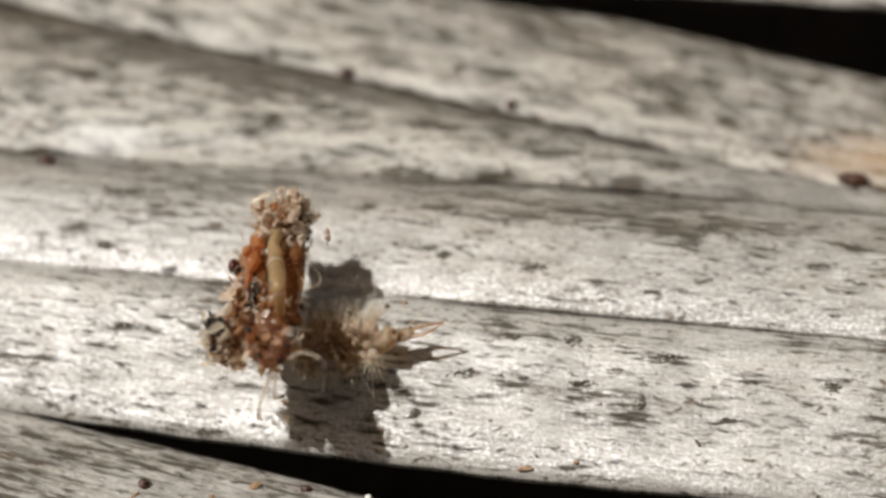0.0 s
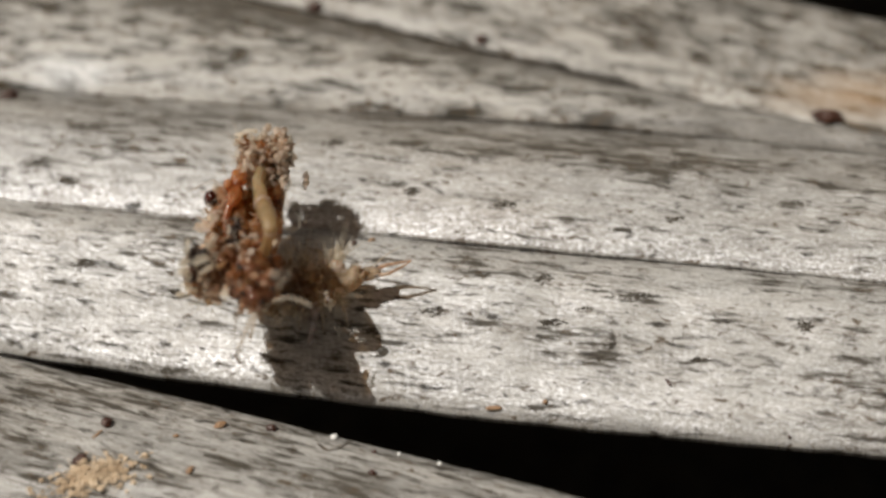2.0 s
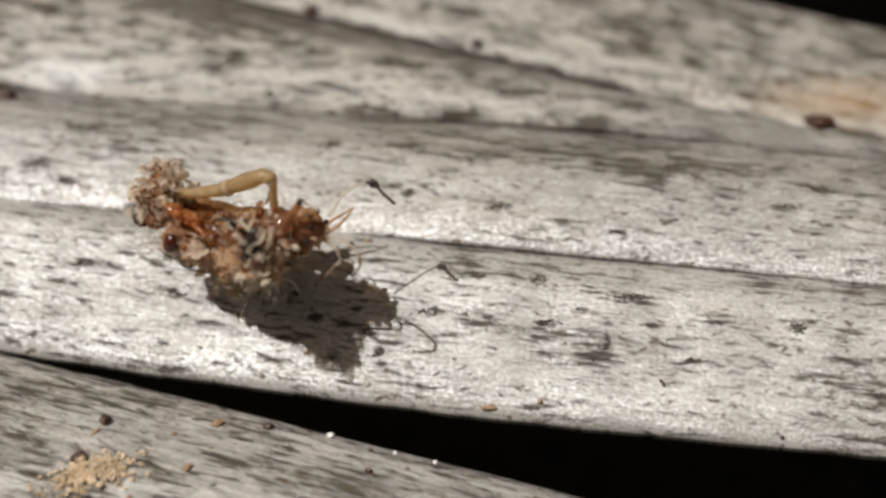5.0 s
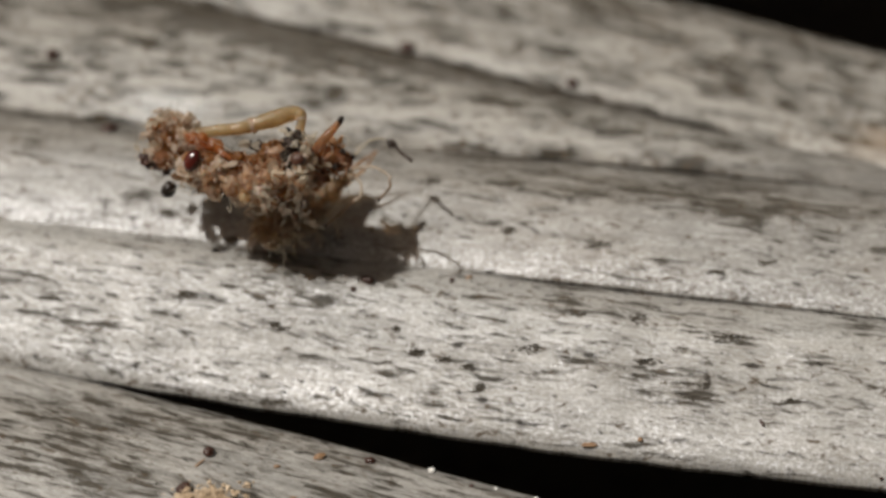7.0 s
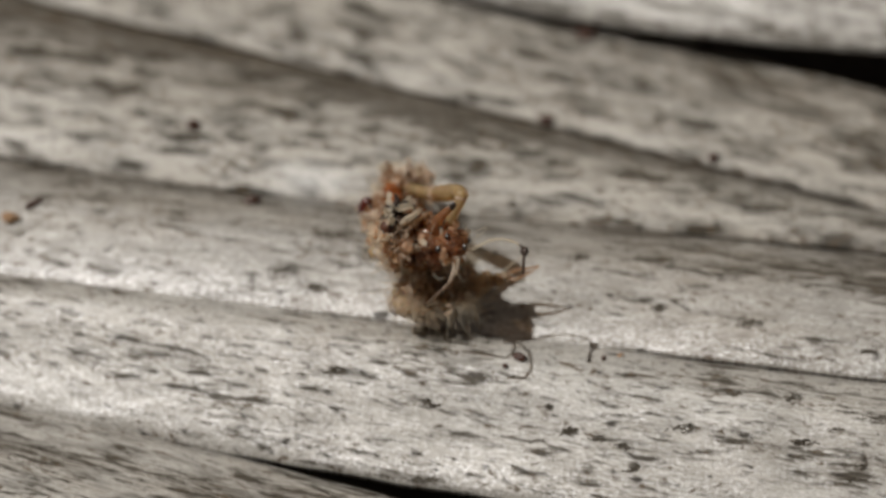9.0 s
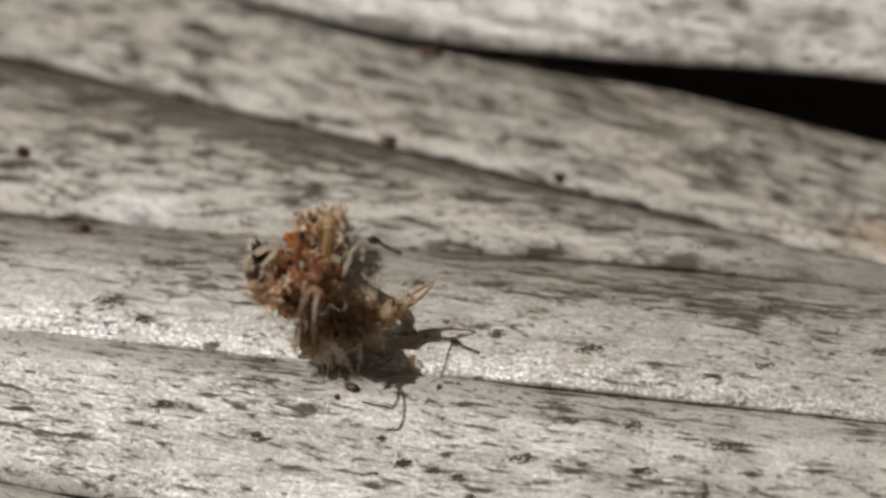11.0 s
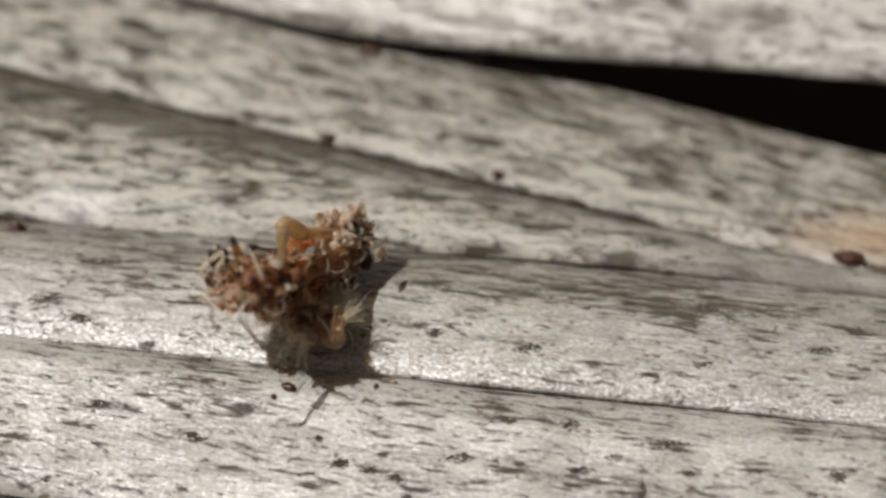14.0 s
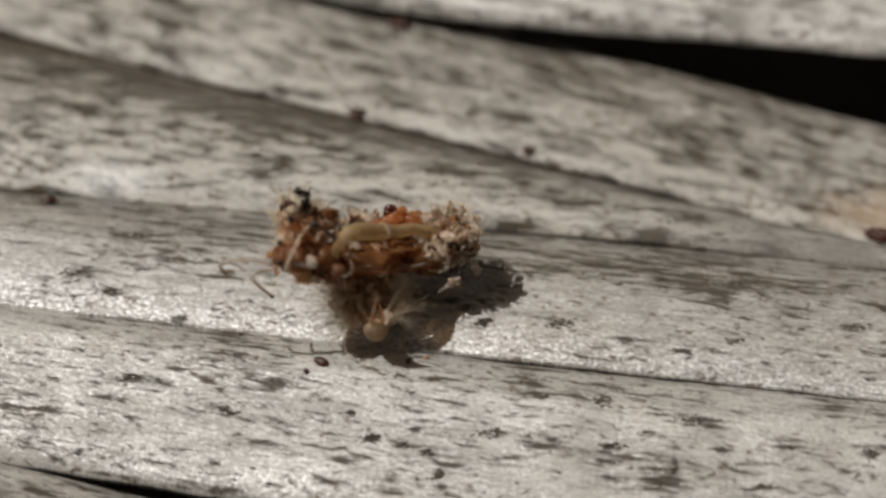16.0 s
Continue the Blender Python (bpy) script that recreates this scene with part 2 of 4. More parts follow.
FLESH = plain("brown_larva_skin", (0.36, 0.24, 0.14), (0.82, 0.69, 0.52), 0.3, 3.5, 0.05, 0.5, 0.2, 0.4, clear=0.2)
GLASSY = plain("clear_hair", (0.84, 0.72, 0.55), (0.97, 0.92, 0.82), 0.08, 2.0, 0.0, 0.9, 0.0, 1.0, clear=0.6)
LIMB_PALE = plain("pale_clear_limb", (0.5, 0.4, 0.3), (0.85, 0.75, 0.64), 0.15, 3.0, 0.01, 0.8, 0.0, 0.8, clear=0.45)
LIMB = plain("greyish_limb", (0.2, 0.14, 0.1), (0.55, 0.44, 0.36), 0.25, 3.0, 0.02, 0.5, 0.0, 0.4, clear=0.25)
DARK = plain("blackish_scrap", (0.008, 0.005, 0.004), (0.05, 0.028, 0.018), 0.45, 3.0, 0.05, 0.3, 0.0, 0.1)
BEAD = plain("dark_red_bead", (0.025, 0.003, 0.002), (0.12, 0.016, 0.008), 0.25, 1.0, 0.0, 0.6, 0.0, 0.0)
BLACK = plain("black_bead", (0.006, 0.004, 0.003), (0.03, 0.018, 0.012), 0.28, 1.0, 0.01, 0.5, 0.0, 0.0)
JAW = plain("reddish_jaw", (0.34, 0.18, 0.1), (0.76, 0.54, 0.38), 0.2, 2.5, 0.02, 0.6, 0.2, 0.7, clear=0.35)
MOULD = plain("mould_crust", (0.045, 0.038, 0.03), (0.14, 0.12, 0.095), 0.85, 4.0, 0.05, 0.2)
SEED = plain("dark_seed", (0.022, 0.008, 0.005), (0.09, 0.032, 0.016), 0.4, 3.0, 0.03, 0.5)
GRAIN = plain("white_grain", (0.55, 0.53, 0.49), (0.8, 0.78, 0.74), 0.4, 2.0, 0.03, 0.5)
FRASS = plain("pale_frass", (0.3, 0.2, 0.11), (0.72, 0.57, 0.4), 0.6, 2.5, 0.04)
RUST = plain("rust_stain", (0.15, 0.065, 0.025), (0.44, 0.29, 0.16), 0.6, 1.2, 0.05)


# ---- mesh helpers, all in millimetres ----
def part(name, bm, material, parent=None, label="", smooth=True):
    """Links a bmesh drawn in millimetres as one mesh object, under a thing or a part."""
    bm.transform(Matrix.Diagonal((MM, MM, MM, 1)))
    for f in bm.faces:
        f.smooth = smooth
    me = bpy.data.meshes.new(name)
    bm.to_mesh(me)
    bm.free()
    me.materials.append(material)
    ob = new(name, me)
    ob.parent = parent
    return tagged(ob, label) if label else ob


def blob(bm, c, r, rough=0.2, freq=1.5, seed=0.0, sub=3, turn=(0, 0, 0)):
    """An uneven rounded lump."""
    made = bmesh.ops.create_icosphere(bm, subdivisions=sub, radius=1.0)["verts"]
    q = Euler([radians(a) for a in turn]).to_matrix()
    r = Vector(r) if hasattr(r, "__len__") else Vector((r, r, r))
    for v in made:
        n = noise.noise(v.co * freq + Vector((seed * 7.3, seed * 3.1, seed)))
        n += 0.5 * noise.noise(v.co * freq * 2.7 + Vector((seed, seed * 5.7, 2)))
        p = v.co * (1 + rough * n)
        v.co = Vector(c) + q @ Vector((p.x * r.x, p.y * r.y, p.z * r.z))
    return made


def tube(bm, pts, radii, sides=6, closed=True):
    """A tapered tube through the points."""
    pts = [Vector(p) for p in pts]
    rings = []
    for i, p in enumerate(pts):
        d = (pts[min(i + 1, len(pts) - 1)] - pts[max(i - 1, 0)]).normalized()
        a = d.orthogonal().normalized() if not rings else (last - d * last.dot(d)).normalized()
        last = a
        b = d.cross(a)
        rad = radii[i] if hasattr(radii, "__len__") else radii
        rings.append([bm.verts.new(p + (a * math.cos(k * math.tau / sides) + b * math.sin(k * math.tau / sides)) * rad) for k in range(sides)])
    for r0, r1 in zip(rings, rings[1:]):
        for k in range(sides):
            bm.faces.new((r0[k], r0[(k + 1) % sides], r1[(k + 1) % sides], r1[k]))
    if closed and sides > 2:
        bm.faces.new(rings[0][::-1])
        bm.faces.new(rings[-1])


def smooth_path(pts, steps=6):
    """Points along a smooth curve through the given ones."""
    pts = [Vector(p) for p in pts]
    ext = [2 * pts[0] - pts[1], *pts, 2 * pts[-1] - pts[-2]]
    out = []
    for i in range(1, len(ext) - 2):
        p0, p1, p2, p3 = ext[i - 1 : i + 3]
        for s in range(steps):
            t = s / steps
            out.append(0.5 * (2 * p1 + (p2 - p0) * t + (2 * p0 - 5 * p1 + 4 * p2 - p3) * t * t + (3 * p1 - p0 - 3 * p2 + p3) * t**3))
    return out + [pts[-1]]


def hairs(bm, rng, c, r, n, length, rad=0.012, curl=0.35, aim=None, spread=1.0):
    """Thin bent hairs that stand out from an ellipsoid, towards aim if that is given."""
    c, r = Vector(c), Vector(r)
    for _ in range(n):
        d = Vector((rng.gauss(0, 1), rng.gauss(0, 1), rng.gauss(0, 1))).normalized()
        if aim is not None:
            d = (Vector(aim).normalized() + d * spread).normalized()
        p = c + Vector((d.x * r.x, d.y * r.y, d.z * r.z)) * 0.9
        ln = length * rng.uniform(0.5, 1.2)
        side = Vector((rng.gauss(0, 1), rng.gauss(0, 1), rng.gauss(0, 1))) * curl * ln
        tube(bm, [p, p + d * ln * 0.5 + side * 0.25, p + d * ln + side], [rad, rad * 0.8, rad * 0.3], 3, False)


# ---- the leaf ----
def edge(*c):
    return lambda x: sum(k * x**n for n, k in enumerate(c))


STRIPS = []


def strip_height(x, y, v, profile, seed, waves, dip):
    """Height of a segment's upper face: its smoothed profile with gentle waves."""
    ps, hs = [p for p, _ in profile], [h for _, h in profile]
    k = 0.04 * min(1, v / 0.08)
    h = float(np.interp(v, ps, hs)) * 0.4 + 0.3 * float(np.interp(max(v - k, 0), ps, hs)) + 0.3 * float(np.interp(min(v + k, 1), ps, hs))
    n = noise.noise(Vector((x * 0.12, y * 0.5, seed))) * waves * 2 + noise.noise(Vector((x * 0.4, y * 2.2, seed + 9))) * waves * 0.6
    return h + x * (dip[0] + (dip[1] - dip[0]) * v) + n + noise.noise(Vector((x * 0.7, v * 0.4, seed + 4))) * 0.05 * (1 - abs(2 * v - 1))


def leaf_height(x, y):
    """Height of the topmost segment at a place."""
    best = -16.0
    for near, far, profile, seed, waves, dip in STRIPS:
        v = (y - near(x)) / (far(x) - near(x))
        if 0 <= v <= 1:
            best = max(best, strip_height(x, y, v, profile, seed, waves, dip))
    return best


def leaf_strip(name, near, far, profile, label, seed, x0=-40.0, x1=40.0, waves=0.05, lean=1.0, dip=(0, 0), rows=40, cols=260):
    """One long curved leaf segment between two edges; profile: (share of the width, height)."""
    bm = bmesh.new()
    uvl, share = bm.loops.layers.uv.new("UVMap"), bm.loops.layers.uv.new("Share")
    xs = [x0 + (x1 - x0) * i / cols for i in range(cols + 1)]
    vs = [0, 0.006, 0.014] + [0.025 + 0.975 * j / (rows - 3) for j in range(rows - 2)]
    STRIPS.append((near, far, profile, seed, waves, dip))
    grid, low = [], []
    for x in xs:
        a, b = near(x), far(x)
        col, under = [], []
        for v in vs:
            y = a + (b - a) * v
            h = strip_height(x, y, v, profile, seed, waves, dip)
            wob = noise.noise(Vector((x * 0.8, 1.7, seed + 20))) * 0.05 * (1 - v)
            col.append(bm.verts.new((x, y + wob, h)))
            under.append(bm.verts.new((x, y + wob + (0.03 if v == 0 else 0), h - (0.06 if v == 0 else 0.24))))
        grid.append(col)
        low.append(under)

    def face(vv, uvs, part_of=(0, 0, 0, 0)):
        f = bm.faces.new(vv)
        for lp, (u, w), s in zip(f.loops, uvs, part_of):
            lp[uvl].uv = (u + seed * 31.7, w + seed * 17.3)
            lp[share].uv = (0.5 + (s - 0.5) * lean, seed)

    for i in range(cols):
        for j in range(rows):
            w0, w1 = grid[i][j].co.y - near(xs[i]), grid[i][j + 1].co.y - near(xs[i])
            q = ((xs[i], w0), (xs[i + 1], w0), (xs[i + 1], w1), (xs[i], w1))
            face((grid[i][j], grid[i + 1][j], grid[i + 1][j + 1], grid[i][j + 1]), q, (vs[j], vs[j], vs[j + 1], vs[j + 1]))
            face((low[i][j + 1], low[i + 1][j + 1], low[i + 1][j], low[i][j]), q[::-1])
        for g, k in ((0, 1), (rows, -1)):
            vv = (grid[i][g], low[i][g], low[i + 1][g], grid[i + 1][g])[::k]
            face(vv, ((xs[i], 0), (xs[i], -0.3), (xs[i + 1], -0.3), (xs[i + 1], 0))[::k])
    ob = part(name, bm, LEAF)
    return tagged(ob, label, "leaf segment", "dry leaf segments", "structure")


A_NEAR = edge(-6.1, -0.155, 0.002)
B_NEAR = edge(-1.47, -0.1265)
C_EDGE = edge(3.06, -0.09, -0.00045, -0.000145)
D_NEAR = edge(6.92, -0.287, -0.0008)
Z_FAR = edge(-7.3, -0.3, -0.0012)


def D_FAR(x):
    return 11.98 - 0.297 * x + 0.5 * max(0.0, 2.5 - x)


def C_NEAR(x):
    return C_EDGE(max(-20.0, min(16.0, x)))


def E_NEAR(x):
    x = max(-9.0, min(15.0, x))
    return 10.98 - 0.175 * x + 0.0115 * x * x - 0.00055 * x**3


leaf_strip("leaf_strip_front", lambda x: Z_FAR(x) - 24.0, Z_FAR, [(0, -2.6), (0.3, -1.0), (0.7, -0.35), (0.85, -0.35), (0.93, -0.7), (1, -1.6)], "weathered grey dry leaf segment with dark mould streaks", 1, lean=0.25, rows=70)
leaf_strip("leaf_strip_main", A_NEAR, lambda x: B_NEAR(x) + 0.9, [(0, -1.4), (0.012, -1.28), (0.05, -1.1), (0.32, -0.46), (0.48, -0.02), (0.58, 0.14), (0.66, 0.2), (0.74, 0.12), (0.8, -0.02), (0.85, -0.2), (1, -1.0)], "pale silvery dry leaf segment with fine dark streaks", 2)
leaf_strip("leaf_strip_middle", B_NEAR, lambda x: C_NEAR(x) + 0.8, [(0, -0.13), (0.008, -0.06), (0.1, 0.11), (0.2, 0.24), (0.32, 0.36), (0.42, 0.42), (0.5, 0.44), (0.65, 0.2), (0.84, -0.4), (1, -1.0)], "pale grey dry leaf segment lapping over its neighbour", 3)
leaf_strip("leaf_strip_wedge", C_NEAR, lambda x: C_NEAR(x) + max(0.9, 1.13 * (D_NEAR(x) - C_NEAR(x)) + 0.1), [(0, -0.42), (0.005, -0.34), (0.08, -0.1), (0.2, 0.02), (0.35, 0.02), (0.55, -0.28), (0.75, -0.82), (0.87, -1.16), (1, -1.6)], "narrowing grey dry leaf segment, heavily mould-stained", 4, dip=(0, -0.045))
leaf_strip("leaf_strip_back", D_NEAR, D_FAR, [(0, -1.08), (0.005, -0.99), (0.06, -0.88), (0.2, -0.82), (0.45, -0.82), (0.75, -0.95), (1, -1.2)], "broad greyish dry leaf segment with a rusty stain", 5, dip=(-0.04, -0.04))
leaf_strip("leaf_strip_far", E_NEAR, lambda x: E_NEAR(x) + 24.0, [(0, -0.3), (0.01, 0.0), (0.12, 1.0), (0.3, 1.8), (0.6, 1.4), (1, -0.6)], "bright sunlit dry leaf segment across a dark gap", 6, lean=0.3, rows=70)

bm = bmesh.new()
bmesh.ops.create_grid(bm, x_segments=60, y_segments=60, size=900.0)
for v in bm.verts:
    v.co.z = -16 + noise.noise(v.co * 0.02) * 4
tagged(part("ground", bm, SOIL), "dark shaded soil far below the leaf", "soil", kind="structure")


# ---- the larva and what it carries ----
def lumps(bm, rng, c, spread, n, size, rough=0.3, sub=2):
    """Crumbs of uneven size scattered about a centre."""
    for _ in range(n):
        p = Vector(c) + Vector([max(-1.5, min(1.5, rng.gauss(0, 1))) * k for k in spread])
        r = size * rng.uniform(0.5, 1.3)
        blob(bm, p, (r, r * rng.uniform(0.6, 1), r * rng.uniform(0.5, 0.9)), rough, 1.6, rng.random() * 90, sub, (rng.uniform(0, 180), rng.uniform(0, 180), 0))


def flakes(bm, rng, c, spread, n, size):
    """Thin bent scraps with thickness."""
    for _ in range(n):
        p = Vector(c) + Vector([max(-1.5, min(1.5, rng.gauss(0, 1))) * k for k in spread])
        q = Euler((rng.uniform(0, 6), rng.uniform(0, 6), rng.uniform(0, 6))).to_matrix()
        ln, w = size * rng.uniform(0.5, 1.3), size * rng.uniform(0.2, 0.5)
        rows = []
        for i in range(4):
            x = (i / 3 - 0.5) * ln
            up = math.sin(i * 1.3) * 0.12 * ln
            k = w * (1 - 0.5 * abs(i - 1.5) / 1.5) * rng.uniform(0.7, 1.2)
            rows.append([bm.verts.new(p + q @ Vector(v)) for v in ((x, -k, up), (x, k, up + 0.1 * k), (x, k, up + 0.03 + 0.1 * k), (x, -k, up + 0.03))])
        for a, b in zip(rows, rows[1:]):
            for k in range(4):
                bm.faces.new((a[k], a[(k + 1) % 4], b[(k + 1) % 4], b[k]))
        bm.faces.new(rows[0][::-1])
        bm.faces.new(rows[-1])


def limb(bm, pts, r0, r1, sides=6):
    path = smooth_path(pts, 4)
    n = len(path) - 1
    tube(bm, path, [r0 + (r1 - r0) * i / n for i in range(n + 1)], sides)


def shell(bm, rng, c, r, turn=None, cut=0.25, rough=0.3, thick=0.03, sub=3):
    """An empty shed skin: part of a crumpled ball with a ragged rim, thin but with thickness."""
    turn = turn or (rng.uniform(0, 360), rng.uniform(0, 360), rng.uniform(0, 360))
    q, k = Euler([radians(a) for a in turn]).to_matrix(), rng.random() * 90
    r = Vector(r) if hasattr(r, "__len__") else Vector((r, r, r))
    shape = bmesh.new()
    bmesh.ops.create_icosphere(shape, subdivisions=sub, radius=1.0)
    gone = [v for v in shape.verts if v.co.z > cut + 0.35 * noise.noise(v.co * 2.5 + Vector((k, 0, 0)))]
    bmesh.ops.delete(shape, geom=gone, context="VERTS")
    for v in shape.verts:
        n = noise.noise(v.co * 1.7 + Vector((k, k * 2, 0))) + 0.6 * noise.noise(v.co * 4.1 + Vector((0, k, k)))
        p = v.co * (1 + rough * n)
        v.co = Vector(c) + q @ Vector((p.x * r.x, p.y * r.y, p.z * r.z))
    bmesh.ops.solidify(shape, geom=shape.faces[:], thickness=thick)
    me = bpy.data.meshes.new("shape")
    shape.to_mesh(me)
    shape.free()
    bm.from_mesh(me)
    bpy.data.meshes.remove(me)


def film_scrap(bm, rng, c, along, across, bend=0.5, thick=0.014):
    """A crumpled scrap of clear wing."""
    k = rng.random() * 90
    along, across = Vector(along), Vector(across)
    up = along.cross(across).normalized() * along.length
    n, m = 8, 5
    grid = []
    for i in range(n + 1):
        for j in range(m + 1):
            u, w = i / n - 0.5, j / m - 0.5
            w *= 1 - 0.7 * abs(2 * u) ** 2 + 0.25 * noise.noise(Vector((u * 4, k, 0)))
            h = bend * (0.5 * math.sin(u * 4 + k) + w * w * 1.5 + 0.35 * noise.noise(Vector((u * 5, w * 5, k))))
            grid.append(Vector(c) + along * u + across * w + up * h * 0.5)
    top, low = [bm.verts.new(p) for p in grid], [bm.verts.new(p - up.normalized() * thick) for p in grid]
    at = lambda i, j: i * (m + 1) + j
    for i in range(n):
        for j in range(m):
            q = (at(i, j), at(i + 1, j), at(i + 1, j + 1), at(i, j + 1))
            bm.faces.new([top[v] for v in q])
            bm.faces.new([low[v] for v in q[::-1]])
    rim = [at(i, 0) for i in range(n)] + [at(n, j) for j in range(m)] + [at(i, m) for i in range(n, 0, -1)] + [at(0, j) for j in range(m, 0, -1)]
    for a, b in zip(rim, rim[1:] + rim[:1]):
        bm.faces.new((top[a], low[a], low[b], top[b]))


def crumple(bm, rng, c, spread, n, size, bend=0.9):
    """A wad of crumpled thin skins."""
    for _ in range(n):
        p = Vector(c) + Vector([max(-1.4, min(1.4, rng.gauss(0, 1))) * k for k in spread])
        d, e = (Vector((rng.gauss(0, 1), rng.gauss(0, 1), rng.gauss(0, 1))).normalized() for _ in range(2))
        k = size * rng.uniform(0.6, 1.3)
        film_scrap(bm, rng, p, d * k, d.cross(e).normalized() * k * rng.uniform(0.45, 0.9), bend * rng.uniform(0.6, 1.4))


def make_larva():
    """The larva with the pack of husks, tube, beads and fluff on its back; its head points to +y, that of the big husk to +x."""
    rng = random.Random(7)
    thing = new("debris_larva")
    tagged(thing, "tiny hairy larva carrying husks and fluff over dry leaf", "insect larva")
    # the larva itself
    bm = bmesh.new()
    limb(bm, [(0, -0.45, 0.95), (0, -0.1, 1.08), (0, 0.5, 1.15), (0, 1.1, 1.15), (0, 1.6, 1.25), (0, 2.1, 1.5)], 0.44, 0.2, 16)
    for v in bm.verts:
        k = 1 + 0.16 * math.cos(v.co.y * 13)
        k *= min(1.0, 0.3 + 0.7 * (v.co.y + 0.5) / 1.0)
        v.co.x *= 1.3 * k
        v.co.z = 1.15 + (v.co.z - 1.15) * (0.15 + 0.85 * k)
        v.co += Vector((noise.noise(v.co * 2.5), 0, noise.noise(v.co * 2.5 + Vector((3, 1, 7))))) * 0.14
    body = part("body", bm, FLESH, thing, "brownish ringed body set with bristles")
    tufts = bmesh.new()
    for i in range(6):
        for s in (-1, 1):
            bm = bmesh.new()
            c = Vector((0.6 * s * (1 - 0.07 * i), -0.25 + 0.36 * i, 1.2 + 0.08 * (i % 2)))
            c += Vector((rng.gauss(0, 0.05), rng.gauss(0, 0.08), rng.gauss(0, 0.08)))
            k = rng.uniform(0.15, 0.25)
            blob(bm, c, (k * 1.2, k, k), 0.35, 2, i * 3 + s, 3)
            hairs(tufts, rng, c, (0.16, 0.14, 0.16), 28, 0.78, 0.012, 0.25, (s, 0.25, 0.45), 0.6)
            crumple(bm, rng, c, (0.1, 0.1, 0.1), 3, 0.26)
            part("wart", bm, (PALE, FLESH, PALE)[(i + (s > 0)) % 3], body, "bristly wart on the larva's side")
    tagged(part("bristle", tufts, GLASSY, body, "long clear bristles in tufts"), kind="stuff")
    # pale cushion between the larva's back and its load
    for material, label, n in ((PALE, "pale fluffy cushion on the back", 22), (FLESH, "brownish fluffy cushion on the back", 9)):
        bm = bmesh.new()
        for _ in range(n):
            c = Vector((rng.gauss(0, 0.3), rng.uniform(-0.3, 1.3), rng.uniform(1.2, 1.85)))
            crumple(bm, rng, c, (0.12, 0.12, 0.12), 2, 0.36)
        hairs(bm, rng, (0, 0.5, 1.3), (0.62, 1.0, 0.45), 110, 0.5, 0.013, 0.5)
        tagged(part("cushion", bm, material, body, label), kind="stuff")
    bm = bmesh.new()
    limb(bm, [(0, -0.38, 0.98), (0.03, -0.58, 0.75), (0.02, -0.66, 0.55), (0.0, -0.68, 0.34)], 0.13, 0.05, 10)
    for v in bm.verts:
        v.co += Vector((1, 0.6, 0)) * noise.noise(v.co * 4) * 0.1
    hairs(bm, rng, (0, -0.58, 0.65), (0.16, 0.16, 0.26), 24, 0.3, 0.008, 0.5)
    part("tail_foot", bm, PALE, body, "pale pointed tail tip braced on the leaf")
    bm = bmesh.new()
    blob(bm, (0, 2.3, 1.62), (0.2, 0.36, 0.14), 0.25, 2.4, 12, 3, (28, 0, 0))
    crumple(bm, rng, (0, 2.2, 1.7), (0.12, 0.14, 0.06), 7, 0.2)
    hairs(bm, rng, (0, 2.25, 1.65), (0.2, 0.3, 0.16), 16, 0.3, 0.008, 0.4)
    head = part("head", bm, FLESH, thing, "narrow pale brown hairy head")
    for s in (-1, 1):
        bm = bmesh.new()
        limb(bm, [(0.1 * s, 2.45, 1.7), (0.14 * s, 2.75, 1.88), (0.08 * s, 3.05, 2.1), (0.01 * s, 3.3, 2.34)], 0.07, 0.016)
        part("jaw", bm, JAW, head, "long reddish-brown jaw")
        bm = bmesh.new()
        blob(bm, (0.15 * s, 2.5, 1.78), 0.045, 0.1, 1, 1, 2)
        part("eye", bm, BLACK, head, "tiny black eye")
        bm = bmesh.new()
        limb(bm, [(0.16 * s, 2.4, 1.8), (0.35 * s, 2.75, 2.1), (0.5 * s, 3.1, 2.3)], 0.02, 0.008, 4)
        part("antenna", bm, GLASSY, head, "hair-thin clear antenna")
    legs = []
    for i, (by, fy) in enumerate(((1.5, 1.7), (1.05, 1.05), (0.6, 0.35))):
        for s in (-1, 1):
            bm = bmesh.new()
            out = 0.72 + 0.15 * (i == 1)
            pts = [(0.3 * s, by, 0.95), (0.62 * s, by + (fy - by) * 0.4, 1.14), (0.76 * s, by + (fy - by) * 0.8, 0.75), (out * s, fy, 0.38), ((out + 0.1) * s, fy + 0.06, 0.34)]
            limb(bm, pts, 0.05, 0.022)
            leg = part("leg", bm, LIMB_PALE, thing, "thin pale hairy leg")
            bm = bmesh.new()
            blob(bm, ((out + 0.06) * s, fy + 0.04, 0.35), (0.04, 0.035, 0.03), 0.2, 1, i, 2)
            part("foot", bm, DARK, leg, "dark foot tip")
            bm = bmesh.new()
            for _ in range(6):
                hairs(bm, rng, pts[rng.randrange(1, 4)], (0.05, 0.05, 0.1), 1, 0.28, 0.007)
            tagged(part("bristle", bm, GLASSY, leg), kind="stuff")
            legs.append(leg)

    # the pack: one large husk with everything stuck to it
    bm = bmesh.new()
    limb(bm, [(-2.3, 0.1, 0.8), (-1.5, 0.15, 0.78), (-0.7, 0.15, 0.85), (0.1, 0.12, 0.98), (0.9, 0.1, 1.2), (1.6, 0.1, 1.5)], 0.3, 0.48, 18)
    for v in bm.verts:
        k = 1 + 0.06 * math.cos(v.co.x * 11 + 2 * math.sin(v.co.x * 2))
        mid = Vector((v.co.x, 0.12, 0.95 + 0.16 * v.co.x))
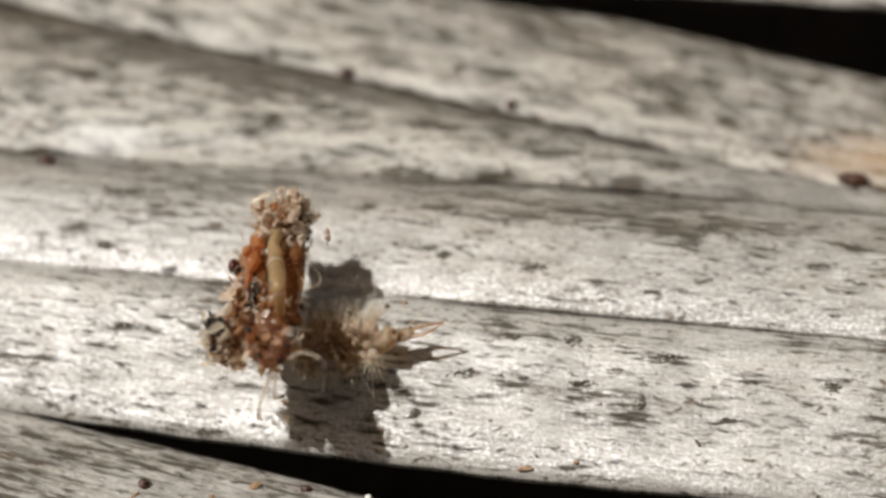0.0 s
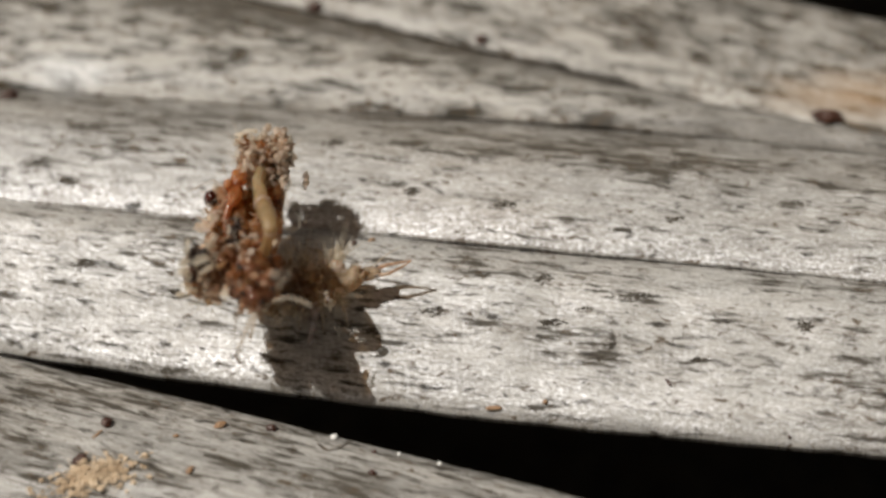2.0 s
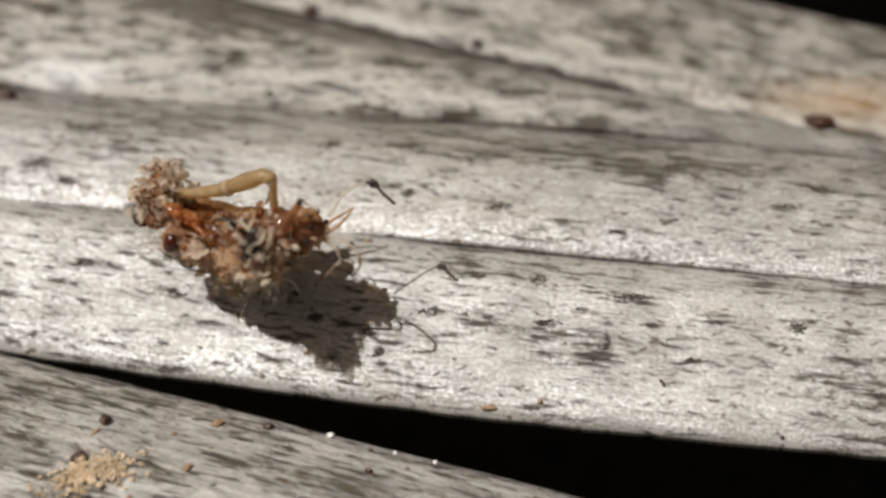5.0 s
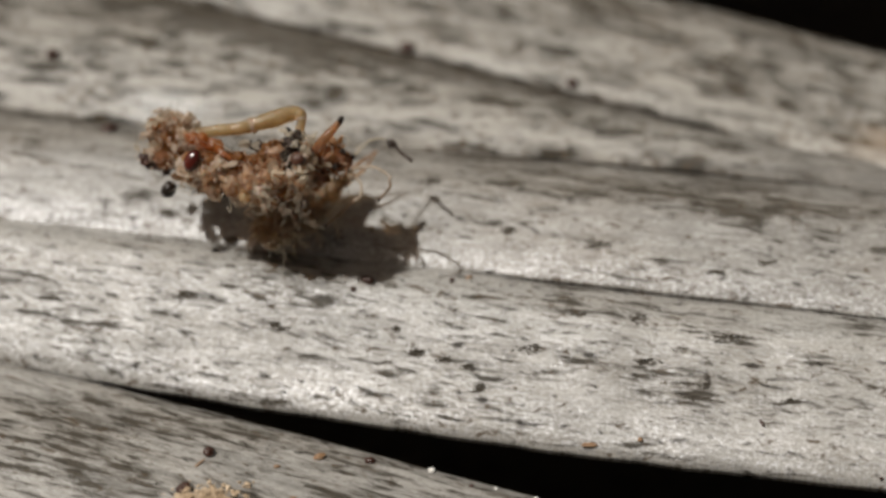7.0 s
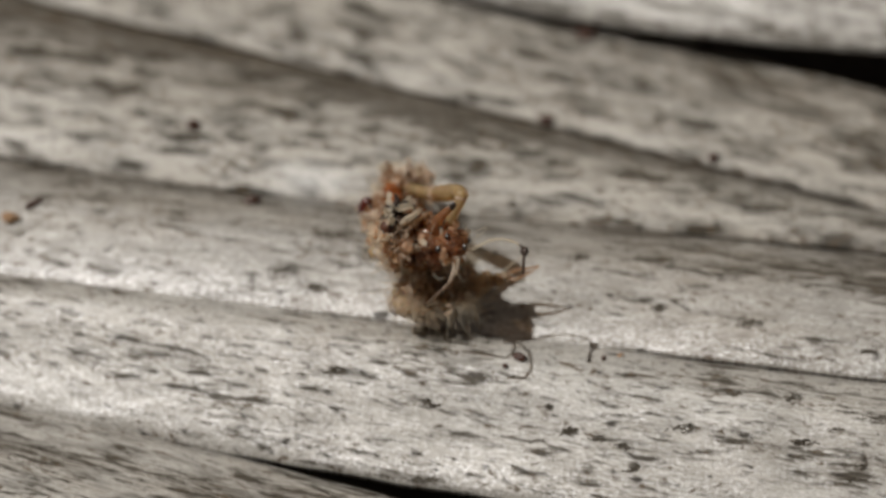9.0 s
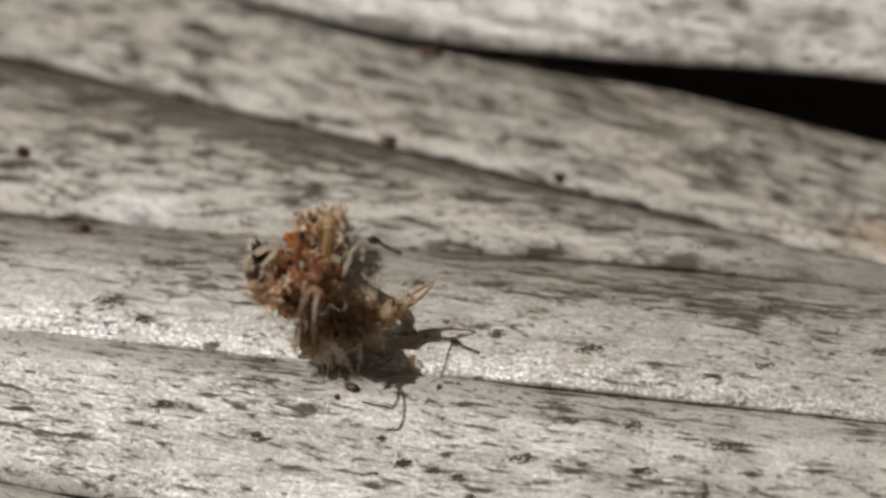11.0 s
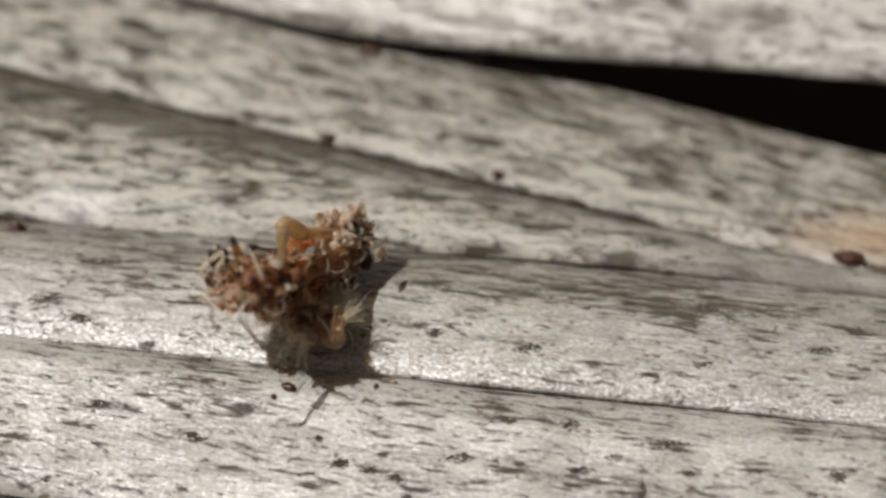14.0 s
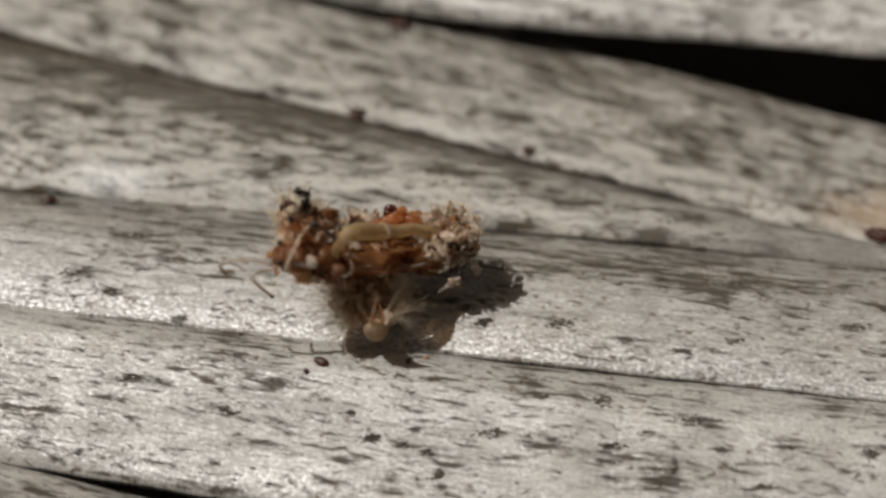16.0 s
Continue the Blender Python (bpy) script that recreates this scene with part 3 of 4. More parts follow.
        v.co = mid + (v.co - mid) * k + (v.co - mid) * (noise.noise(v.co * 1.6) * 0.4 + noise.noise(v.co * 5) * 0.16)
    husk = part("husk", bm, HUSK, thing, "ringed amber insect husk")

    def add(name, material, label, build, smooth=True, stuff=False):
        bm = bmesh.new()
        build(bm)
        ob = part(name, bm, material, husk, label, smooth)
        return tagged(ob, kind="stuff") if stuff else ob

    # smooth amber strip along the husk's outer side, pale rims on it
    def strip_side(bm):
        limb(bm, [(-2.3, 0.25, 0.95), (-1.3, 0.38, 0.95), (-0.3, 0.42, 1.1), (0.6, 0.4, 1.35)], 0.26, 0.27, 12)
        for v in bm.verts:
            v.co += Vector((0, 0.5, 1)) * noise.noise(v.co * 2.1) * 0.16

    add("amber_strip", HUSK, "long amber strip of husk", strip_side)
    add("amber_lobe", HUSK, "rounded glossy amber lobe", lambda bm: blob(bm, (-1.75, 0.25, 0.5), (0.42, 0.3, 0.26), 0.25, 1.8, 9, 4))
    for k, (c, d) in enumerate((((-1.2, 0.68, 1.15), (0.5, 0.1, 0.1)), ((-0.3, 0.72, 1.15), (0.3, 0.1, -0.3)), ((0.3, 0.68, 1.45), (0.4, 0.05, 0.1)), ((-1.8, 0.52, 1.2), (0.4, -0.1, 0.15)))):
        add("pale_rim", GLASSY, "pale shiny torn rim", lambda bm: limb(bm, [Vector(c) - Vector(d) * 0.5, Vector(c) + Vector((0, 0.05, 0.05)), Vector(c) + Vector(d) * 0.5], 0.02, 0.01, 5))
    # head of the husk: red-brown translucent lobes
    add("husk_breast", HUSK_RED, "red-brown translucent breast of the husk", lambda bm: blob(bm, (1.45, 0.05, 1.4), (0.75, 0.6, 0.58), 0.35, 1.9, 40, 4))
    add("husk_head", HUSK_RED, "red-brown translucent head of the husk", lambda bm: (blob(bm, (2.1, 0.3, 1.8), (0.4, 0.44, 0.38), 0.25, 1.7, 41, 4), blob(bm, (2.42, 0.25, 1.85), (0.24, 0.3, 0.24), 0.2, 1.6, 42, 3)))
    add("husk_belly", HUSK_RED, "red-brown translucent belly of the husk", lambda bm: blob(bm, (0.85, -0.15, 0.85), (0.66, 0.6, 0.5), 0.4, 2.0, 44, 4))
    add("husk_throat", CRUMB, "pale crumpled throat of the husk", lambda bm: [crumple(bm, rng, c, (0.16, 0.16, 0.14), 7, r) for c, r in (((1.9, -0.1, 1.3), 0.42), ((2.35, 0.2, 1.6), 0.34), ((1.7, 0.5, 1.25), 0.4), ((2.2, 0.55, 1.65), 0.36), ((1.2, -0.2, 0.75), 0.42), ((1.3, 0.35, 0.9), 0.4), ((0.6, 0.3, 0.7), 0.4), ((2.1, 0.3, 2.15), 0.28))], stuff=True)
    for c, r in (((2.42, 0.0, 2.08), 0.1), ((2.58, 0.5, 1.95), 0.1), ((2.2, 0.7, 2.0), 0.085), ((2.35, -0.1, 1.65), 0.11), ((1.95, -0.1, 2.1), 0.09), ((1.7, 0.62, 1.75), 0.09)):
        add("eye", BLACK, "shiny black eye spot", lambda bm: blob(bm, c, r * 0.75, 0.25, 1.5, 3, 3))
    # horn with a black tip
    add("horn", HUSK_RED, "curved red-brown horn", lambda bm: limb(bm, [(1.75, -0.15, 1.9), (1.9, -0.2, 2.25), (2.05, -0.15, 2.55), (2.18, -0.06, 2.8)], 0.17, 0.085, 8))
    add("horn_tip", BLACK, "black tip of the horn", lambda bm: blob(bm, (2.2, -0.05, 2.86), (0.09, 0.09, 0.14), 0.15, 1, 2, 3, (0, 20, 0)))
    # legs that dangle from the husk's head, dusky towards their tips
    for pts in (
        [(2.55, 0.35, 1.45), (2.95, 0.28, 1.42), (3.12, 0.22, 1.1), (2.8, 0.16, 0.6), (2.4, 0.08, 0.04)],
        [(2.65, 0.3, 1.62), (3.25, 0.2, 1.86), (3.8, 0.06, 1.75), (3.92, -0.04, 1.46), (3.72, -0.11, 1.08)],
    ):
        add("husk_leg", LIMB_PALE, "thin clear jointed leg of the husk", lambda bm: limb(bm, pts[:3] + [Vector(pts[2]).lerp(Vector(pts[3]), 0.5)], 0.047, 0.04))
        add("husk_shin", LIMB, "dusky shin of the husk", lambda bm: limb(bm, [Vector(pts[2]).lerp(Vector(pts[3]), 0.45), *pts[3:]], 0.042, 0.034))
        add("husk_claw", DARK, "black claw", lambda bm: blob(bm, pts[-1], (0.038, 0.038, 0.06), 0.2, 1, 1, 2))
    # clear feeler that holds out a black rod
    bm = bmesh.new()
    limb(bm, [(2.5, 0.75, 1.9), (2.7, 1.2, 2.4), (2.95, 1.7, 2.52), (3.15, 1.91, 2.42)], 0.045, 0.03)
    blob(bm, (3.15, 1.91, 2.42), (0.12, 0.11, 0.11), 0.4, 2, 7, 3)
    blob(bm, (3.28, 1.9, 2.4), 0.07, 0.3, 2, 8, 2)
    limb(bm, [(3.2, 1.9, 2.42), (3.5, 1.85, 2.25), (3.85, 1.8, 2.1)], 0.04, 0.05)
    for f in bm.faces:
        f.material_index = f.calc_center_median().x > 3.02
    feeler = part("feeler", bm, GLASSY, husk, "clear hair-thin feeler with a black knob and rod")
    feeler.data.materials.append(DARK)
    # bent straw-coloured tube
    def straw(bm):
        path = smooth_path([(-2.3, 0.0, 1.35), (-1.3, 0.0, 1.75), (-0.55, 0.16, 2.02), (0.1, 0.35, 2.36), (0.62, 0.52, 2.68), (0.86, 0.56, 2.7), (0.96, 0.53, 2.45), (1.02, 0.45, 2.05), (1.05, 0.38, 1.6)], 5)
        n = len(path) - 1
        tube(bm, path, [0.15 + 0.08 * math.exp(-((i / n - 0.42) / 0.16) ** 2) + 0.03 * math.exp(-((i / n - 0.63) / 0.03) ** 2) - 0.02 * (i / n > 0.66) for i in range(n + 1)], 10)
        for v in bm.verts:
            v.co += Vector((noise.noise(v.co * 3), noise.noise(v.co * 3 + Vector((5, 0, 0))), 0)) * 0.05

    add("dry_tube", TAN, "bent straw-coloured tube", straw)
    add("tube_ring", PALE, "paler ring round the tube", lambda bm: (limb(bm, [(-0.32, 0.22, 2.12), (-0.22, 0.25, 2.18)], 0.235, 0.235, 12), limb(bm, [(0.9, 0.555, 2.66), (0.93, 0.55, 2.58)], 0.175, 0.17, 10)))
    # tail tuft of crumpled pale skins, crumbs and wiry fuzz
    tuft = Vector((-2.34, 0.0, 1.3))
    add("tail_core", HUSK, "amber crumbly core of the tail tuft", lambda bm: (blob(bm, tuft, (0.46, 0.46, 0.5), 0.6, 2.4, 60, 4), crumple(bm, rng, tuft, (0.34, 0.36, 0.36), 30, 0.34)), stuff=True)
    add("tail_skin", PALE, "pale empty shed skins bunched at the tail", lambda bm: (crumple(bm, rng, tuft, (0.42, 0.42, 0.44), 90, 0.34), [shell(bm, rng, tuft + Vector((rng.gauss(0, 0.36), rng.gauss(0, 0.36), rng.gauss(0, 0.36))), rng.uniform(0.12, 0.2), cut=0.0, rough=0.8) for _ in range(18)]), stuff=True)
    add("tail_crumb", CRUMB, "tan crumbs", lambda bm: lumps(bm, rng, tuft, (0.36, 0.36, 0.36), 30, 0.09, 0.7), stuff=True)
    add("tail_fuzz", GLASSY, "clear curly fuzz round the tail", lambda bm: (hairs(bm, rng, tuft, (0.68, 0.68, 0.7), 170, 0.24, 0.011, 1.0), crumple(bm, rng, tuft, (0.48, 0.48, 0.46), 40, 0.28)), stuff=True)
    add("tail_fuzz", PALE, "pale curly fuzz round the tail", lambda bm: hairs(bm, rng, tuft, (0.66, 0.66, 0.68), 130, 0.22, 0.011, 1.2), stuff=True)
    add("white_flake", GLASSY, "whitish clear flake on the tail", lambda bm: film_scrap(bm, rng, (-2.85, -0.5, 1.7), (0.1, -0.6, 0.1), (0.22, 0, 0.05)))
    for c, r, m in (((-2.6, 0.3, 0.5), (0.3, 0.22, 0.18), SEED), ((-2.3, -0.5, 0.75), (0.26, 0.2, 0.18), HUSK_RED), ((-2.85, 0.4, 1.0), (0.14, 0.18, 0.2), DARK), ((-2.3, 0.45, 1.45), (0.1, 0.14, 0.22), DARK), ((-2.75, -0.5, 0.6), (0.2, 0.16, 0.14), SEED)):
        add("dark_scrap", m, "dark red-brown glossy scrap", lambda bm: blob(bm, c, r, 0.55, 2.2, r[0] * 30, 4, (0, 30, 20)))
    # orange scale, dark red bead beside it
    def orange(bm):
        blob(bm, (-1.05, -0.62, 1.46), (0.42, 0.19, 0.18), 0.35, 1.6, 55, 4, (0, -6, 0))
        blob(bm, (-1.5, -0.55, 1.5), (0.26, 0.2, 0.17), 0.4, 1.9, 57, 4)
        limb(bm, [(-0.8, -0.7, 1.4), (-0.3, -0.8, 1.25), (0.1, -0.75, 1.15)], 0.1, 0.04, 8)

    add("orange_scale", ORANGE, "glossy orange scale", orange)
    add("orange_drop", ORANGE, "clear orange droplet", lambda bm: blob(bm, (-1.22, -0.78, 1.62), (0.16, 0.13, 0.13), 0.1, 1, 5, 3))
    for c, r, m, turn in (((-1.18, -1.27, 1.0), (0.21, 0.18, 0.32), BEAD, (0, 14, 0)), ((-2.03, -0.3, -0.02), (0.2, 0.2, 0.24), BLACK, (0, 20, 0)), ((1.72, -1.42, 1.72), (0.21, 0.19, 0.22), SEED, (0, 20, 0)), ((1.45, -1.05, 2.32), (0.14, 0.11, 0.12), BLACK, (0, 0, 0)), ((-0.35, -0.75, 0.3), (0.14, 0.14, 0.14), BLACK, (0, 0, 0))):
        add("bead", m, "glossy dark round bead", lambda bm: blob(bm, c, r, 0.06, 1.2, r[0] * 50, 4, turn))
    add("bead_cup", CRUMB, "pale skin cupped round the bead", lambda bm: shell(bm, rng, (-1.2, -1.08, 0.98), (0.34, 0.24, 0.4), (90, 0, 10), 0.1, 0.25))
    # black and white specks under the tube
    add("speck_cluster", DARK, "black specks in a row", lambda bm: (lumps(bm, rng, (0.3, -0.42, 1.68), (0.24, 0.08, 0.07), 12, 0.1, 0.6), flakes(bm, rng, (0.3, -0.42, 1.75), (0.26, 0.1, 0.06), 8, 0.26)), stuff=True)
    add("grey_film", GLASSY, "greyish clear film", lambda bm: (film_scrap(bm, rng, (0.5, -0.5, 1.75), (0.75, 0.1, 0.1), (0.1, 0.2, 0.28)), film_scrap(bm, rng, (-0.1, -0.4, 1.66), (0.4, 0.1, 0.2), (0.1, 0.2, -0.2))))
    # dark tower beside the head, in a shaggy cup of skins
    add("dark_tower", DARK, "blackish curled scraps", lambda bm: (lumps(bm, rng, (1.45, -1.3, 1.95), (0.12, 0.1, 0.26), 9, 0.15, 0.8, 3), crumple(bm, rng, (1.42, -1.25, 2.0), (0.14, 0.12, 0.28), 14, 0.32)), stuff=True)
    add("shaggy_cup", CRUMB, "shaggy tan skins round a dark bead", lambda bm: crumple(bm, rng, (1.5, -1.05, 1.4), (0.3, 0.24, 0.28), 46, 0.38), stuff=True)
    add("shaggy_skin", PALE, "pale shaggy skins", lambda bm: crumple(bm, rng, (1.55, -1.15, 1.45), (0.34, 0.28, 0.32), 30, 0.34), stuff=True)
    add("shaggy_hair", GLASSY, "clear hairs on the shaggy skins", lambda bm: (hairs(bm, rng, (1.5, -1.2, 1.5), (0.5, 0.42, 0.5), 60, 0.3, 0.012, 0.9), crumple(bm, rng, (1.55, -1.25, 1.6), (0.36, 0.3, 0.36), 16, 0.34)), stuff=True)
    for c, d, w in (((1.7, -1.2, 2.35), (0.1, -0.55, 0.25), 0.2), ((1.35, -1.4, 2.3), (-0.35, -0.3, 0.35), 0.18), ((1.85, -0.95, 2.2), (0.2, 0.1, 0.6), 0.14), ((1.15, -0.95, 2.3), (-0.5, 0.2, 0.3), 0.2), ((1.9, -1.55, 1.9), (0.2, -0.3, 0.5), 0.16)):
        add("clear_wing", GLASSY, "clear curled shred of wing", lambda bm: film_scrap(bm, rng, c, d, (w, w * 0.6, -0.05), 1.0))
    # tan and whitish skins along the flank and belly
    flank = [(-0.85, -1.0, 0.75), (-0.45, -1.1, 0.95), (-0.05, -1.05, 0.65), (0.35, -1.05, 0.9), (0.75, -1.0, 0.7), (1.05, -1.0, 1.05), (-0.6, -0.75, 0.45), (0.1, -0.75, 0.4), (0.7, -0.6, 0.5), (1.2, -0.6, 0.85), (-1.45, -0.85, 0.75), (-1.2, -0.5, 0.55), (1.25, -0.15, 0.8)]
    for n, c in enumerate(flank):
        material, label = ((CRUMB, "crumpled tan shed skin"), (PALE, "crumpled whitish shed skin"), (CRUMB, "crumpled tan shed skin"))[n % 3]
        def skins(bm):
            blob(bm, c, (rng.uniform(0.26, 0.38), rng.uniform(0.22, 0.28), rng.uniform(0.22, 0.32)), 0.45, 1.7, rng.random() * 60, 4)
            crumple(bm, rng, c, (0.2, 0.17, 0.18), 4, 0.52, 0.6)
            flakes(bm, rng, c, (0.2, 0.18, 0.2), 3, 0.22)
        add("shed_skin", material, label, skins)
    add("flank_core", HUSK, "amber core of the pack", lambda bm: (blob(bm, (-0.4, -0.5, 0.95), (1.1, 0.38, 0.36), 0.45, 2.0, 33, 4), blob(bm, (0.9, -0.45, 1.15), (0.6, 0.45, 0.4), 0.45, 2.0, 34, 4)))
    add("amber_scrap", HUSK, "amber scraps of shed skin", lambda bm: (flakes(bm, rng, (0.2, -0.9, 1.1), (0.7, 0.2, 0.25), 26, 0.34), lumps(bm, rng, (0.6, -0.8, 1.1), (0.6, 0.2, 0.2), 12, 0.14, 0.6)), stuff=True)
    add("red_scrap", HUSK_RED, "reddish scraps", lambda bm: (flakes(bm, rng, (1.3, 0.0, 1.7), (0.4, 0.4, 0.22), 16, 0.3), lumps(bm, rng, (1.2, -0.1, 1.5), (0.35, 0.4, 0.2), 9, 0.13, 0.6)), stuff=True)
    for material, label, n in ((CRUMB, "shaggy tan skins of the front mass", 30), (PALE, "shaggy pale skins of the front mass", 18), (HUSK_RED, "shaggy red-brown skins of the front mass", 34), (HUSK, "shaggy amber skins of the front mass", 18)):
        def shag(bm):
            for _ in range(n):
                d = Vector((rng.gauss(0, 1), rng.gauss(0, 1), rng.gauss(0, 1))).normalized()
                c = Vector((1.15, -0.4, 1.35)) + Vector((d.x * 0.85, d.y * 0.9, d.z * 0.68)) * rng.uniform(0.75, 1.0)
                if material in (HUSK, HUSK_RED) and rng.random() < 0.5:
                    lumps(bm, rng, c, (0.03, 0.03, 0.03), 1, 0.24, 0.9, 3)
                else:
                    crumple(bm, rng, c, (0.05, 0.05, 0.05), 1, 0.42, 0.6)
        add("shag", material, label, shag, stuff=True)
    for material, label, n in ((CRUMB, "shaggy tan skins along the husk", 24), (HUSK, "shaggy amber skins along the husk", 18)):
        def along(bm):
            for _ in range(n):
                x, a = rng.uniform(-2.2, 0.4), rng.uniform(0, math.tau)
                crumple(bm, rng, (x, -0.15 + 0.52 * math.cos(a), 0.85 + 0.06 * x + 0.44 * math.sin(a)), (0.05, 0.05, 0.05), 1, 0.44, 0.6)
        add("shag", material, label, along, stuff=True)
    add("front_skin", PALE, "pale glossy scraps over the husk", lambda bm: (crumple(bm, rng, (1.6, 0.0, 1.6), (0.5, 0.45, 0.3), 16, 0.26), crumple(bm, rng, (0.9, -0.3, 1.55), (0.4, 0.3, 0.12), 10, 0.28)), stuff=True)
    add("front_film", GLASSY, "clear glossy scraps over the husk", lambda bm: crumple(bm, rng, (1.4, -0.1, 1.5), (0.6, 0.6, 0.4), 24, 0.3), stuff=True)
    add("black_scrap", DARK, "black specks", lambda bm: lumps(bm, rng, (0.6, -0.6, 1.3), (0.9, 0.45, 0.4), 10, 0.07, 0.6), stuff=True)
    add("pale_bead", TAN, "straw-coloured ball in a clear ring", lambda bm: blob(bm, (0.4, -1.12, 0.38), 0.16, 0.15, 1.4, 8, 3))
    for c, d in (((0.4, -1.15, 0.32), (0.28, 0.05, -0.1)), ((-0.05, -1.1, 0.2), (0.2, -0.1, -0.25)), ((0.7, -1.05, 0.3), (0.1, 0.1, -0.3)), ((-0.5, -1.0, 0.35), (0.25, -0.1, -0.15)), ((1.1, -1.1, 0.6), (0.2, -0.2, -0.1)), ((1.9, 0.3, 0.95), (0.15, 0.1, -0.25)), ((2.3, 0.7, 1.15), (0.2, 0.2, -0.2)), ((0.9, 0.8, 1.7), (-0.1, 0.25, 0.1)), ((-0.6, 0.85, 1.05), (0.2, 0.2, -0.1)), ((2.0, 0.9, 2.15), (0.1, 0.2, 0.25))):
        c, d = Vector(c), Vector(d)
        e = d.cross(Vector((rng.gauss(0, 1), rng.gauss(0, 1), 1))).normalized() * d.length * 0.8
        add("clear_curl", GLASSY, "clear curled shred", lambda bm: limb(bm, [c + d * math.sin(a) + e * math.cos(a) for a in (0.2, 1.0, 1.9, 2.8, 3.6)], 0.015, 0.008, 6))
    # wiry fibres that hold it together
    for material, label, n in ((PALE, "pale curly fibres", 60), (GLASSY, "clear curly fibres", 110)):
        def fibres(bm):
            for _ in range(n):
                x, a = rng.uniform(-1.8, 2.2), rng.gauss(-1.1, 0.8)
                p = Vector((x, -0.2 + 0.95 * math.sin(a), 1.0 - 0.7 * math.cos(a)))
                d = Vector((rng.gauss(0, 1), math.sin(a) + rng.gauss(0, 0.6), rng.gauss(0, 0.6) - math.cos(a))).normalized()
                e = Vector((rng.gauss(0, 1), rng.gauss(0, 1), rng.gauss(0, 1)))
                k = rng.uniform(0.1, 0.24)
                limb(bm, [p, p + d * k + e * k * 0.3, p + d * k * 1.6 - e * k * 0.2, p + d * k * 2.0 - e * k * 0.8], rng.uniform(0.008, 0.014), 0.005, 4)
        add("fibre", material, label, fibres, stuff=True)
    return thing, head, husk, feeler, legs


larva, larva_head, pack, feeler, larva_legs = make_larva()


# ---- crumbs, seeds and mould on the leaf ----
def lay(ob, x, y):
    """Sets an object on the leaf."""
    ob.location = (x * MM, y * MM, leaf_height(x, y) * MM)
    return ob


def mould_fleck(x, y, length, width, seed):
    """A patch of mould: many thin dark dashes grown along the fibres."""
    rng = random.Random(seed)
    bm = bmesh.new()
    for _ in range(int(30 + 130 * length * width)):
        px, py = rng.gauss(0, 0.19) * length, rng.gauss(0, 0.2) * width
        ln, w = rng.uniform(0.03, 0.09), rng.uniform(0.012, 0.03)
        blob(bm, (px, py, leaf_height(x + px, y + py) - leaf_height(x, y)), (ln, w, 0.006), 0.7, 1.4, rng.random() * 60, 1)
    ob = lay(part("mould_fleck", bm, MOULD), x, y)
    return tagged(ob, "dark crusty fleck of mould on weathered dry leaf", "mould fleck", "mould flecks", "stuff")


for group in (
    [(1.06, -0.3, 0.55, 0.34), (6.68, -1.58, 0.55, 0.2), (3.52, -0.79, 0.90, 0.35), (8.1, -1.3, 0.80, 0.20), (11.2, -0.9, 1.30, 0.20), (-1.1, 1.3, 1.00, 0.25), (8.2, 0.5, 1.20, 0.30), (4.6, -3.2, 0.60, 0.30), (7.0, -3.8, 1.60, 0.35), (6.1, -5.3, 0.70, 0.22), (11.4, -4.7, 0.50, 0.40), (3.0, -3.1, 0.50, 0.18), (8.6, -5.4, 0.60, 0.15), (-0.6, -4.2, 0.50, 0.20), (0.3, -5.0, 0.40, 0.15), (5.7, -4.1, 0.80, 0.15), (-3.0, 3.7, 0.50, 0.30), (-9.42, 0.86, 1.00, 0.50), (-8.4, 0.3, 0.80, 0.40), (-5.0, -3.3, 0.40, 0.15), (-1.9, -3.4, 0.25, 0.20), (-1.4, -4.0, 0.60, 0.20), (0.4, -4.9, 0.30, 0.20)],
    [(-2.2, -4.2, 0.90, 0.06), (1.3, 7.7, 0.60, 0.40), (9.91, 6.45, 0.9, 0.50), (7.1, 7.3, 1.40, 0.40), (-8.9, 8.3, 1.60, 0.50), (-4.8, 5.2, 0.50, 0.35), (-1.9, 5.2, 0.50, 0.20), (0.2, 4.8, 1.20, 0.50), (7.2, 3.1, 1.60, 0.40), (-7.7, -2.4, 0.90, 0.30), (-5.8, 6.8, 1.50, 0.50), (12.0, 5.2, 1.20, 0.40), (7.9, 8.5, 0.90, 0.30), (-7.7, 10.4, 0.70, 0.40), (-10.8, 11.4, 1.20, 0.50), (-5.2, -3.2, 0.40, 0.20), (-1.3, -4.0, 0.60, 0.25), (0.1, -4.4, 0.50, 0.25), (1.7, -4.0, 0.90, 0.25), (4.8, -4.4, 0.90, 0.20), (6.3, -5.0, 0.50, 0.25)],
    [(-7.9, 2.0, 1.40, 0.25)],
):
    for n, (x, y, length, width) in enumerate(group):
        mould_fleck(x, y, length, width, n + 3.7 * group[0][0])

